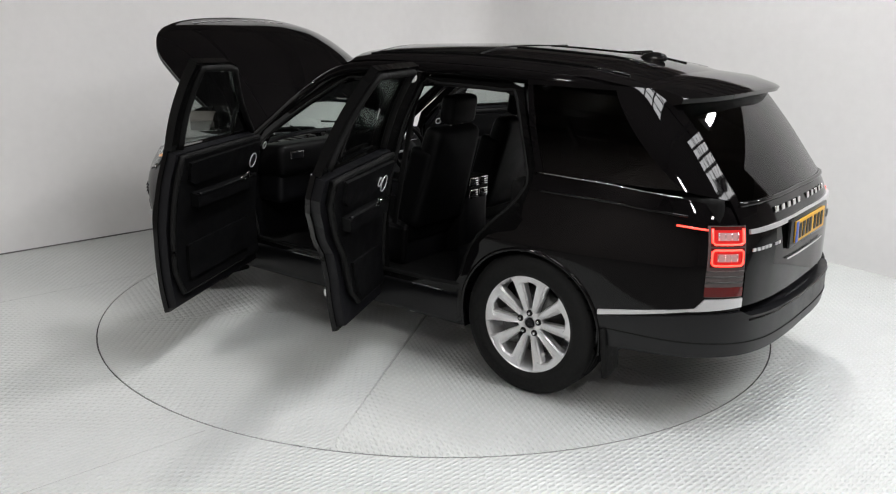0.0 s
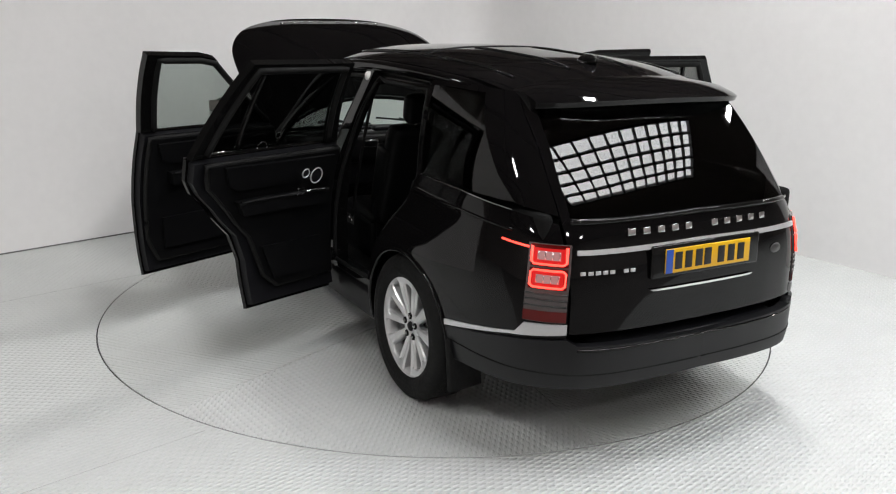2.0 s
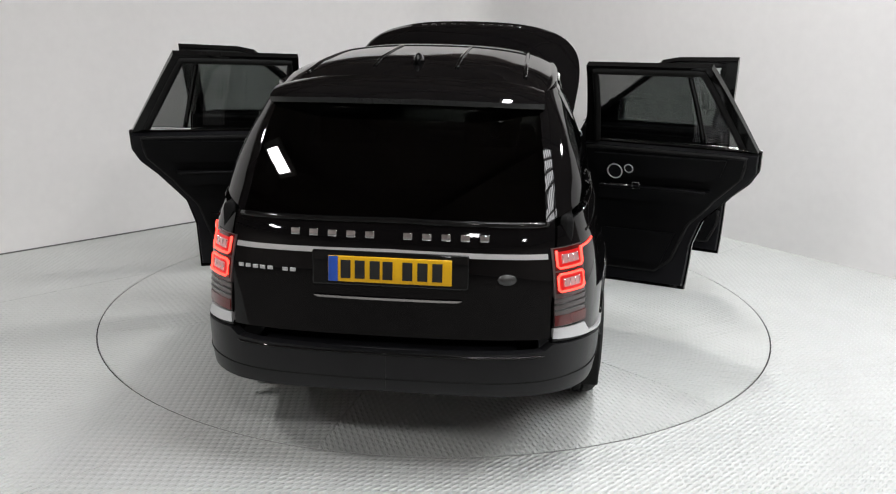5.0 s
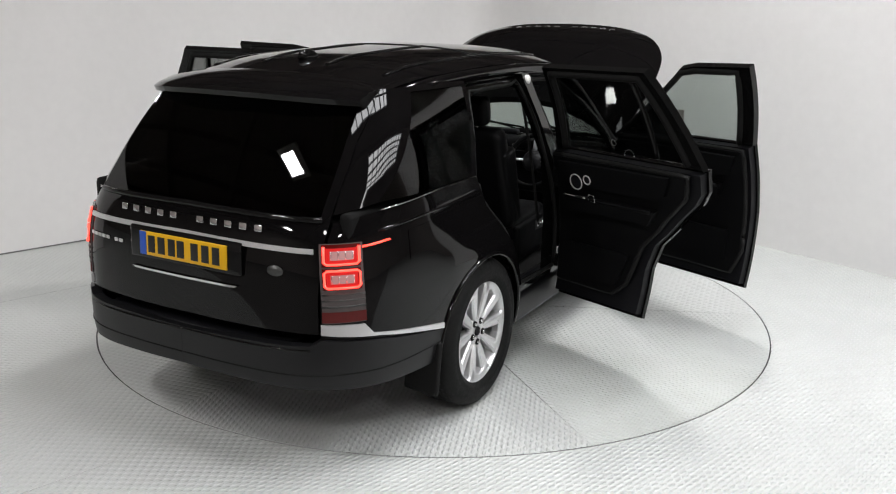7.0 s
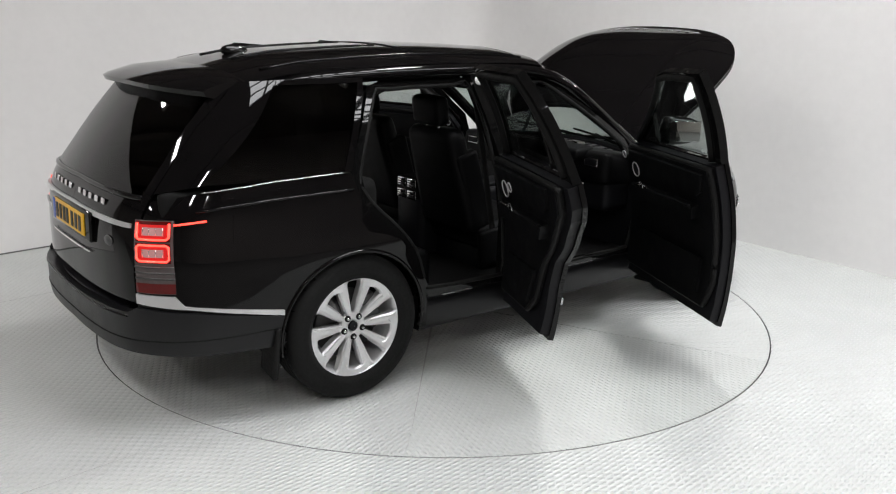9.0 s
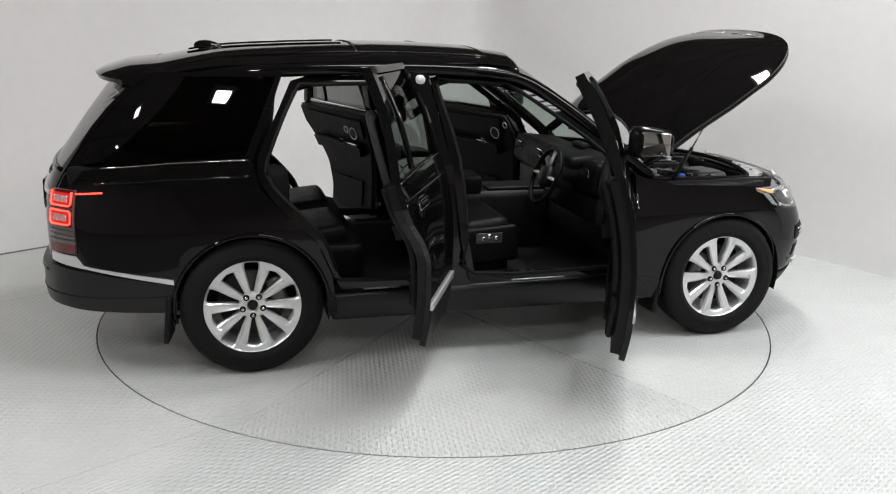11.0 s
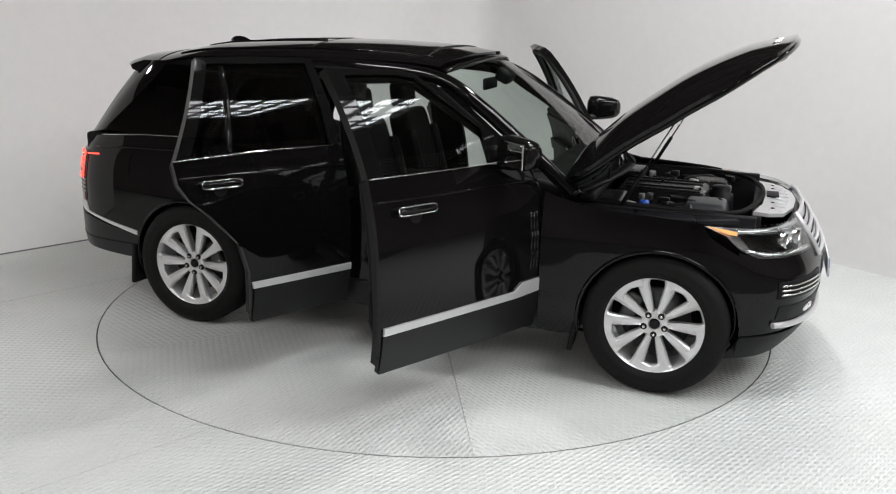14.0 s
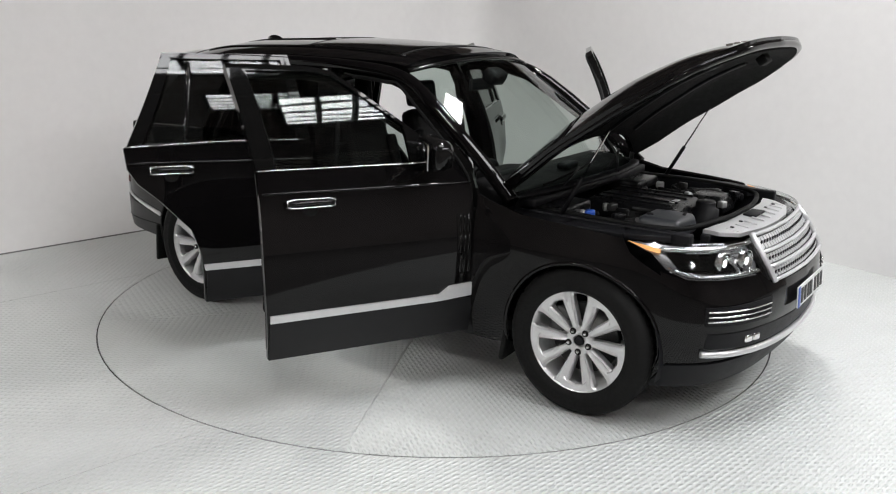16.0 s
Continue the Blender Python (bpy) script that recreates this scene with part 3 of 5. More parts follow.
def make_roof():
    b = Build()
    front = [(0.20 - 0.10 * (y / 0.64) ** 2, y) for y in np.linspace(-0.64, 0.64, 15)]
    rear = [(-2.13 + 0.12 * (y / 0.62) ** 2, y) for y in np.linspace(0.62, -0.62, 15)]
    panel(b, front + [(-0.5, 0.665), (-1.4, 0.66)] + rear + [(-1.4, -0.66), (-0.5, -0.665)], roof_skin, 0.04, flip=True, cell=0.06)
    roof = part("roof", b, PAINT, CAR, "gloss black roof with long ribs")
    for side, _ in SIDES:
        for y, x0, x1 in ((0.53, 0.02, -1.75), (0.20, -0.85, -1.75)):
            pts = [tuple(roof_skin(x0 + (x1 - x0) * k / 24, y * side, 0.002)[0]) for k in range(25)]
            part("roof_rib", Build().tube(pts, 0.011, 6, flat=0.6), GLOSS, roof, "raised black roof rib")
    for x in (-0.02, -0.80):
        pts = [tuple(roof_skin(x, y, 0.0)[0]) for y in np.linspace(-0.52, 0.52, 20)]
        part("roof_seam", Build().tube(pts, 0.006, 6), RUBBER, roof, "dark seam of the glass roof")
    b = Build()
    panel(b, [(-0.04, -0.50), (-0.78, -0.50), (-0.78, 0.50), (-0.04, 0.50)], roof_skin, 0.006, 0.004, flip=True, cell=0.06)
    part("roof_glass", b, GLOSS, roof, "dark tinted panoramic roof glass")
    # aerial fin
    b = Build()
    bm = bmesh.new()
    bmesh.ops.create_uvsphere(bm, u_segments=16, v_segments=8, radius=1)
    for v in bm.verts:
        v.co = Vector((v.co.x * 0.085 - max(v.co.z, 0) * 0.02, v.co.y * 0.03 * (1 - 0.4 * max(v.co.z, 0)), max(v.co.z, -0.2) * 0.042))
    for f in bm.faces:
        f.smooth = True
    z = roof_pos(-1.63, 0)[2]
    b.bm(bm, pose(-1.63, 0, z))
    part("aerial", b, GLOSS, CAR, "small black roof aerial fin")
    # inner lining
    b = Build()
    panel(b, [(0.1, -0.60), (-2.0, -0.58), (-2.0, 0.58), (0.1, 0.60)], roof_skin, 0.01, -0.055, flip=True, cell=0.12)
    part("headlining", b, LINING, CAR, "dark headlining")


def screen_point(u, v):
    """u: -1 to 1 across, v: 0 to 1 upwards."""
    lo = Vector((1.13 - 0.19 * u * u, 0.80 * u, 1.075 - 0.04 * u * u))
    hi = Vector((0.21 - 0.10 * u * u, 0.65 * u, 1.725 - 0.06 * u * u))
    p = lo.lerp(hi, v)
    k = 4 * v * (1 - v) * 0.025
    return p + Vector((k * 0.6, 0, k))


def make_screen():
    b = Build()
    nu, nv = 20, 10
    for j in range(nv + 1):
        for i in range(nu + 1):
            b.v.append(tuple(screen_point(-1 + 2 * i / nu, j / nv)))
    for j in range(nv):
        for i in range(nu):
            a = j * (nu + 1) + i
            b.face((a, a + 1, a + nu + 2, a + nu + 1))
    scr = part("windscreen", b, CLEAR, CAR, "greenish clear windscreen")
    scr.visible_shadow = False
    b = Build()
    b.tube([tuple(screen_point(-1 + 2 * i / 20, 0.985)) for i in range(21)], 0.03, 8, flat=0.5)
    part("header_band", b, GLOSS, scr, "black band over the windscreen")
    b = Build()
    b.tube([tuple(screen_point(-1 + 2 * i / 20, 0.01) + Vector((0.01, 0, 0))) for i in range(21)], 0.035, 8, flat=0.5)
    part("cowl", b, PLASTIC, CAR, "black plastic cowl under the windscreen")
    for y0, y1, v1 in ((-0.72, -0.05, 0.10), (-0.02, 0.62, 0.12)):
        pts = [tuple(screen_point(y0 + (y1 - y0) * k / 10, 0.03 + (v1 - 0.03) * k / 10) + Vector((0.012, 0, 0.014))) for k in range(11)]
        wiper = part("wiper", Build().tube(pts, 0.008, 6), RUBBER, CAR, "black wiper blade")
        part("wiper_arm", Build().tube([tuple(screen_point(y0 + 0.12, 0.0) + Vector((0.03, 0, 0.02))), tuple(Vector(pts[6]) + Vector((0.004, 0, 0.012)))], 0.007, 6), PLASTIC, wiper)
    p = screen_point(0, 0.83)
    b = Build()
    b.box((p.x - 0.06, 0, p.z - 0.02), (0.10, 0.16, 0.09), 0.03, (0, 30, 0))
    part("sensor_housing", b, PLASTIC, scr)
    b = Build()
    b.box((p.x - 0.16, 0.0, p.z - 0.075), (0.03, 0.25, 0.075), 0.014, (0, 0, 0))
    part("rear_view_mirror", b, PLASTIC, scr, "black rear-view mirror")


def rear_glass_skin(u, v, off=0.0):
    """The tail's surface with the even, shallow curve of the rear window in its shading."""
    p, n = skin(u, v, off)
    n = np.array((-1.0, 0.40 * p[1], 0.59 + 0.62 * (v - 1.2)))
    return p, n / np.linalg.norm(n)


def quarter_glass_skin(u, v, off=0.0):
    p, n = skin(u, v, off)
    n = np.array((-0.03 - 0.13 * (-1.5 - p[0]), 1.0, 0.23 + 0.26 * (v - 1.2)))
    return p, n / np.linalg.norm(n)


def make_tail():
    b = Build()
    panel(b, [(S0, 0.66), (sr(0.69), 0.66), (sr(0.69), 0.8), (rs(0.69, 1.0), 1.0), (rs(0.69, 1.13), 1.13), (S0, 1.142)], side_skin, 0.03, sides=(1, -1))
    gate = part("tailgate", b, PAINT, CAR, "gloss black tailgate")
    b = Build()
    panel(b, [(S0, 1.158), (rs(0.655, 1.15), 1.15), (rs(0.635, 1.3), 1.3), (rs(0.61, 1.45), 1.45), (rs(0.58, 1.6), 1.60), (S0, 1.615)], rear_glass_skin, 0.006, sides=(1, -1))
    part("rear_window", b, DARKGLASS, gate, "dark tinted rear window")
    for side, _ in SIDES:
        b = Build()
        panel(b, [(rs(0.655, 1.13), 1.13), (rs(0.69, 1.13), 1.13), (rs(0.668, 1.3), 1.3), (rs(0.643, 1.45), 1.45), (rs(0.618, 1.6), 1.60), (rs(0.60, 1.65), 1.65), (rs(0.56, 1.65), 1.65), (rs(0.58, 1.6), 1.60), (rs(0.61, 1.45), 1.45), (rs(0.635, 1.3), 1.3)], side_skin, 0.03, 0.001, sides=(side,))
        part("gate_edge", b, PAINT, gate)
    b = Build()
    b.tube([(p[0], p[1], p[2]) for p in on_skin([(rs(0.66, 1.14), 1.14), (S0, 1.15)], 1, 0.0)] + [(p[0], p[1], p[2]) for p in on_skin([(S0, 1.15), (rs(0.66, 1.14), 1.14)], -1, 0.0)][1:], 0.014, 8)
    part("glass_seal", b, GLOSS, gate)
    # spoiler
    b = Build()
    for k in range(25):
        y = -0.625 + 1.25 * k / 24
        bow = (y / 0.625) ** 2
        x0, z0 = -1.93 + 0.06 * bow, float(roof_pos(-1.93 + 0.06 * bow, y)[2]) + 0.004
        x1, z1 = -2.262 + 0.17 * bow ** 2, 1.643 - 0.022 * bow ** 1.5
        for px, pz in ((x0, z0), (x0 * 0.5 + x1 * 0.5, (z0 + z1) / 2 + 0.014), (x1 + 0.03, z1 + 0.004), (x1, z1 - 0.012), (x1 + 0.012, z1 - 0.036), (x1 + 0.10, z1 - 0.060), (x0, z0 - 0.12)):
            b.v.append((px, y, pz))
    for k in range(24):
        for q in range(7):
            l = (q + 1) % 7
            b.face((7 * k + q, 7 * k + l, 7 * k + 7 + l, 7 * k + 7 + q))
    b.face([q for q in range(7)][::-1], None, False)
    b.face([24 * 7 + q for q in range(7)], None, False)
    sharp(part("spoiler", b, PAINT, gate, "gloss black roof spoiler"), 30)
    # bright bar, badge letters as plain blocks, plate
    b = Build()
    panel(b, [(S0, 1.018), (sr(0.685), 1.008), (sr(0.685), 1.029), (S0, 1.039)], side_skin, 0.014, 0.014, sides=(1, -1))
    part("bright_bar", b, BRUSHED, gate, "brushed metal bar across the tailgate")
    for i in range(11):
        if i == 5:
            continue
        y = 0.40 - 0.08 * i
        p, n = skin(sr(abs(y)) if abs(y) > 0.001 else S0, 1.092, 0.004)
        b = Build()
        b.box((p[0], y, p[2]), (0.007, 0.038, 0.030), 0.003, (0, 8, math.degrees(math.atan2(n[1] * (1 if y > 0 else -1), n[0])) + 180))
        part("badge_block", b, CHROME, gate, "bright metal badge block")
    for i in range(8):
        if i == 5:
            continue
        y = 0.645 - 0.034 * i
        p, n = skin(sr(y), 0.932, 0.003)
        part("badge_block", Build().box((p[0], y, p[2]), (0.006, 0.024, 0.016), 0.002, (0, 0, math.degrees(math.atan2(n[1], n[0])) + 180)), BRUSHED, gate, "small bright badge block")
    p, n = skin(sr(0.50), 0.925, 0.003)
    part("badge", Build().lathe([(0.001, 0.004), (0.036, 0.002), (0.04, -0.004)], pose(p[0], -0.50, p[2], 0, -90, 8) @ Matrix.Diagonal((0.62, 1, 1, 1)), 24), DARKMETAL, gate, "small oval badge")
    b = Build()
    b.box((-2.572, -0.012, 0.955), (0.02, 0.66, 0.15), 0.012, (0, 2, 0))
    part("plate_recess", b, GLOSS, gate)
    b = Build()
    b.box((-2.586, -0.012, 0.955), (0.008, 0.52, 0.111), 0.004, (0, 2, 0))
    plate = part("number_plate", b, YELLOW, gate, "yellow number plate with dark bars")
    part("plate_band", Build().box((-2.5905, 0.226, 0.955), (0.003, 0.04, 0.108), 0.001, (0, 2, 0)), BLUE, plate, "blue band of the number plate")
    for i, y in enumerate((0.185, 0.125, 0.062, 0.008, -0.075, -0.138, -0.20)):
        part("plate_bar", Build().box((-2.591, y - 0.012, 0.955), (0.003, 0.042, 0.078), 0.001, (0, 2, 0)), INK, plate, "dark bar")
    b = Build()
    panel(b, [(S0, 0.823), (sr(0.30), 0.825), (sr(0.32), 0.834), (S0, 0.833)], side_skin, 0.008, 0.012, sides=(1, -1))
    part("gate_lip", b, CHROME, gate, "bright lip under the plate")
    # bumper
    b = Build()
    panel(b, [(sx(-1.865), 0.380), (sx(-1.865), 0.537), (sx(-2.30), 0.618), (sr(0.70), 0.638), (sr(0.66), 0.612), (S0, 0.60), (S0, 0.425), (sr(0.6), 0.415)], bumper_skin, 0.05, 0.0, sides=(1, -1))
    bump = part("rear_bumper", b, CLAD, CAR, "satin black rear bumper")
    b = Build()
    b.box((-2.475, 0, 0.590), (0.20, 1.10, 0.03), 0.012)
    part("bumper_step", b, PLASTIC, bump, "black loading step")
    for side, _ in SIDES:
        for z, rad in ((0.478, 0.004), (0.592, 0.006)):
            n = 40
            s_end = sx(-1.88) if z < 0.55 else sr(0.66)
            pts = [bumper_skin(S0 + (s_end - S0) * k / n, z, 0.0)[0] * np.array((1, side, 1)) for k in range(n + 1)]
            part("bumper_groove" if z < 0.55 else "bumper_edge", Build().tube([tuple(q) for q in pts], rad, 6), RUBBER if z < 0.55 else GLOSS, bump)
        part("crease", Build().tube(on_skin(s_poly([(-1.44, 1.118), (-1.9, 1.11), (-2.28, 1.085)]), side, -0.003), 0.0075, 8), PAINT, CAR)
        b = Build()
        panel(b, [(sx(-1.87), 0.545), (sx(-1.87), 0.572), (sx(-2.33), 0.652), (sx(-2.365), 0.700), (sr(0.70), 0.706), (sr(0.70), 0.660), (sx(-2.30), 0.634)], side_skin, 0.02, 0.010, sides=(side,))
        part("trim_strip", b, BRUSHED, CAR, "brushed metal strip along the rear wing")
        make_tail_lamp(side)
        b = Build()
        b.box((-1.905, 0.86 * side, 0.345), (0.03, 0.20, 0.27), 0.012, (0, 6, 8 * side))
        part("mud_flap", b, RUBBER, CAR, "black rubber mud flap")
        b = Build()
        b.box((1.02, 0.86 * side, 0.30), (0.03, 0.18, 0.24), 0.012, (0, 8, -4 * side))
        part("mud_flap", b, RUBBER, CAR, "black rubber mud flap")
    b = Build()
    panel(b, s_poly([(-2.10, 0.93), (-2.10, 1.06), (-1.93, 1.07), (-1.93, 0.935)]), side_skin, 0.006, 0.003, sides=(-1,))
    part("fuel_flap", b, PAINT, CAR, "black fuel flap")


def bumper_skin(u, v, off=0.0):
    return skin(u, v, off + 0.004 + 0.032 * float(step(0.33, 0.44, v)) * (0.25 + 0.75 * float(step(0.80, 0.50, np.interp(u, ARC, PLAN[:, 1])))) * float(step(-1.9, -2.2, np.interp(u, ARC, PLAN[:, 0]))))


def make_tail_lamp(side):
    lo, hi = sx(-2.36), sr(0.705)
    b = Build()
    panel(b, [(lo, 0.712), (hi, 0.712), (hi, 1.050), (lo, 1.050)], side_skin, 0.02, 0.006, sides=(side,))
    lamp = part("tail_lamp", b, SMOKE, CAR, "lit red and smoked tail lamp")
    for z0, z1 in ((0.956, 1.046), (0.858, 0.948)):
        outline = [(lo - 0.012, z0), (hi + 0.010, z0), (hi + 0.010, z1), (lo - 0.012, z1)]
        b = Build()
        panel(b, outline, side_skin, 0.006, 0.010, sides=(side,))
        lens = part("lens", b, REDLENS, lamp, "red lens")
        w = lo - hi
        q0, q1, r0, r1 = hi + w * 0.10, hi + w * 0.90, z0 + 0.009, z1 - 0.009
        loop = [(q0 + 0.012, r0), (q1 - 0.012, r0), (q1, r0 + 0.010), (q1, r1 - 0.010), (q1 - 0.012, r1), (q0 + 0.012, r1), (q0, r1 - 0.010), (q0, r0 + 0.010), (q0 + 0.012, r0)]
        if z1 > 1:
            loop = [(q1, r1), (q1, r0 + 0.010), (q1 - 0.012, r0), (q0 + 0.012, r0), (q0, r0 + 0.010), (q0, r1)]
        part("light_ring", Build().tube(on_skin(loop, side, 0.014), 0.0066, 8, flat=0.8), REDGLOW, lens, "glowing red square ring")
        b = Build()
        panel(b, [(q0 + 0.008, r0 + 0.006), (q1 - 0.008, r0 + 0.006), (q1 - 0.008, r1 - 0.006), (q0 + 0.008, r1 - 0.006)], side_skin, 0.006, 0.0115, sides=(side,))
        part("halo", b, HALO, lens, "dimly lit red lens field")
        b = Build()
        panel(b, [(q0 + 0.026, r0 + 0.018), (q1 - 0.024, r0 + 0.018), (q1 - 0.024, r1 - 0.018), (q0 + 0.026, r1 - 0.018)], side_skin, 0.006, 0.0135, sides=(side,))
        part("lens_core", b, PINKGLOW, lens, "pale lamp core")
        for k in range(4):
            u = q0 + 0.03 + (q1 - q0 - 0.058) * k / 3
            part("lens_rib", Build().tube(on_skin([(u, r0 + 0.02), (u, r1 - 0.02)], side, 0.014), 0.0022, 6), CHROME, lens)
    b = Build()
    panel(b, [(lo, 0.716), (hi, 0.716), (hi, 0.762), (lo, 0.762)], side_skin, 0.006, 0.010, sides=(side,))
    part("reflector", b, REDLENS, lamp, "dark red reflector")
    for z in (0.785, 0.812, 0.838):
        part("lens_rib", Build().tube(on_skin([(lo, z), (hi, z)], side, 0.008), 0.004, 6), DARKMETAL, lamp)
    part("light_blade", Build().tube(on_skin([(lo, 1.030), (sx(-2.225), 1.042)], side, 0.004), 0.0048, 6), REDGLOW, lamp, "thin glowing red blade")


make_body()
make_roof()
make_screen()
make_tail()


# ---------- wheels ----------
def wheel_meshes():
    M = {}
    b = Build()
    W, R, r = 0.128, 0.392, 0.272
    b.lathe([(r - 0.01, -W + 0.02), (r + 0.01, -W + 0.004), (r + 0.05, -W - 0.006), (R - 0.035, -W), (R - 0.012, -W + 0.018), (R, -W + 0.045),
             (R, -0.052), (R - 0.008, -0.048), (R - 0.008, -0.038), (R, -0.034), (R, -0.006), (R - 0.008, -0.003), (R - 0.008, 0.006), (R, 0.010),
             (R, 0.036), (R - 0.008, 0.040), (R - 0.008, 0.050), (R, 0.054), (R, W - 0.045), (R - 0.012, W - 0.018), (R - 0.035, W), (R - 0.06, W + 0.006),
             (r + 0.035, W + 0.003), (r + 0.03, W + 0.006), (r + 0.012, W - 0.004), (r - 0.006, W - 0.018)], Matrix(), 72)
    for k in range(64):
        a = 2 * math.pi * k / 64
        for z, t in ((0.022, 0.3), (-0.022, -0.3), (0.068, 0.1), (-0.068, 0.1)):
            q = a + t * 0.15
            b.box((math.cos(q) * (R - 0.0066), math.sin(q) * (R - 0.0066), z), (0.014, 0.026, 0.026), 0, (0, 0, math.degrees(q)))
    M["tyre"] = (b.mesh("tyre"), RUBBER)
    b = Build()
    b.lathe([(0.255, -0.10), (0.25, 0.02), (0.252, 0.085), (0.262, 0.104), (0.272, 0.112), (0.276, 0.110), (0.276, 0.095)], Matrix(), 72)
    for k in range(5):
        a = radians(-90 + 72 * k)
        for r0, r1, h in ((0.222, 0.265, 0.103),):
            base = len(b.v)
            for j in range(9):
                q = a + radians(-17 + 34 * j / 8)
                ri = r0 + 0.022 * (1 - abs(j - 4) / 4) ** 0.5 - 0.012
                for rr, z in ((ri, h - 0.045), (ri, h - 0.008), (ri + 0.008, h), (r1, h + 0.002)):
                    b.v.append((rr * math.cos(q), rr * math.sin(q), z))
            for j in range(8):
                for c in range(3):
                    b.face((base + 4 * j + c, base + 4 * j + 4 + c, base + 4 * j + 5 + c, base + 4 * j + 1 + c), None, False)
    M["wheel"] = (b.mesh("rim"), ALLOY)
    b = Build()
    st = [(0.045, 0.015, 0.077), (0.075, 0.017, 0.083), (0.10, 0.020, 0.087), (0.14, 0.025, 0.091), (0.18, 0.0285, 0.096), (0.215, 0.031, 0.100), (0.238, 0.035, 0.103), (0.252, 0.045, 0.104), (0.262, 0.060, 0.104)]
    for rr, w, h in st:
        for x, z in ((-w, h - 0.010), (-w * 0.72, h), (-w * 0.3, h - 0.004), (w * 0.3, h - 0.004), (w * 0.72, h), (w, h - 0.010), (w * 0.8, h - 0.055), (-w * 0.8, h - 0.055)):
            b.v.append((rr, x, z))
    for i in range(len(st) - 1):
        for k in range(8):
            l = (k + 1) % 8
            b.face((8 * i + k, 8 * i + 8 + k, 8 * i + 8 + l, 8 * i + l), None, False)
    b.face(range(8), None, False)
    M["spoke"] = (b.mesh("spoke"), ALLOY)
    b = Build()
    b.lathe([(0.001, 0.090), (0.021, 0.089), (0.025, 0.084), (0.027, 0.06)], Matrix(), 24)
    M["centre_cap"] = (b.mesh("centre_cap"), PLASTIC)
    b = Build()
    b.lathe([(0.0, 0.045), (0.075, 0.045), (0.08, 0.07), (0.068, 0.081), (0.034, 0.083), (0.03, 0.075)], Matrix(), 40)
    M["hub"] = (b.mesh("hub"), ALLOY)
    b = Build()
    b.lathe([(0.001, 0.094), (0.008, 0.094), (0.0095, 0.090), (0.0105, 0.070)], Matrix(), 6)
    M["lug_nut"] = (b.mesh("lug_nut"), CHROME)
    b = Build()
    b.lathe([(0.001, 0.0880), (0.0165, 0.0880), (0.018, 0.080)], Matrix(), 20)
    M["lug_seat"] = (b.mesh("lug_seat"), RUBBER)
    b = Build()
    b.lathe([(0.05, 0.03), (0.075, 0.028), (0.08, 0.012), (0.185, 0.012), (0.187, -0.015), (0.08, -0.015)], Matrix(), 48)
    M["brake_disc"] = (b.mesh("brake_disc"), DARKMETAL)
    b = Build()
    b.box((0.15, 0, 0.01), (0.09, 0.20, 0.09), 0.02)
    M["brake_caliper"] = (b.mesh("brake_caliper"), DARKMETAL)
    return M


def make_wheels():
    M = wheel_meshes()

    def put(name, parent, m=None, label=""):
        ob = new(name, M[name][0])
        if not ob.data.materials:
            ob.data.materials.append(M[name][1])
        ob.parent = parent
        if m:
            ob.matrix_basis = m
        if label:
            ob["label"] = label
        return ob

    for x, front in ((AX, 1), (-AX, 0)):
        for side, _ in SIDES:
            w = put("wheel", CAR, pose(x, TRACK * side, HUBZ, -90 * side, 0, 0), "silver ten-spoke alloy wheel with black tyre")
            put("tyre", w, None, "black road tyre")
            put("hub", w)
            put("centre_cap", w, None, "black centre cap")
            put("brake_disc", w, None, "grey steel brake disc")
            put("brake_caliper", w, pose(0, 0, 0, 0, 0, 160 if front else 20))
            for k in range(10):
                put("spoke", w, pose(0, 0, 0, 0, 0, 36 * k))
            for k in range(5):
                a = radians(-90 + 72 * k)
                put("lug_seat", w, pose(0.058 * math.cos(a), 0.058 * math.sin(a), 0))
                put("lug_nut", w, pose(0.058 * math.cos(a), 0.058 * math.sin(a), 0))


# ---------- doors ----------
def hinge_turn(at, deg, lean):
    """A turn about an upright hinge line that leans inwards at its top."""
    up = Vector((0, -math.sin(radians(lean)) * math.copysign(1, at[1]), math.cos(radians(lean))))
    o = Vector((*at, 0.7))
    return Matrix.Translation(o) @ Matrix.Rotation(radians(deg), 4, up) @ Matrix.Translation(-o)


def ring_on(b, s, z, r, side, off, thick=0.006):
    p, n = skin(s, z, off)
    m = Vector((n[0], n[1] * side, n[2])).to_track_quat("Z", "Y").to_matrix().to_4x4()
    m.translation = (p[0], p[1] * side, p[2])
    k = [(m @ Vector((r * math.cos(a), r * math.sin(a), 0))) for a in np.linspace(0, 2 * math.pi, 25)[:-1]]
    return b.tube(k, thick, 6, closed=True, up=m.to_3x3() @ Vector((0, 0, 1)))


def disc_on(b, s, z, r, side, off):
    p, n = skin(s, z, off)
    m = Vector((n[0], n[1] * side, n[2])).to_track_quat("Z", "Y").to_matrix().to_4x4()
    m.translation = (p[0], p[1] * side, p[2])
    return b.lathe([(0.001, 0.0), (r, 0.0)], m, 24)


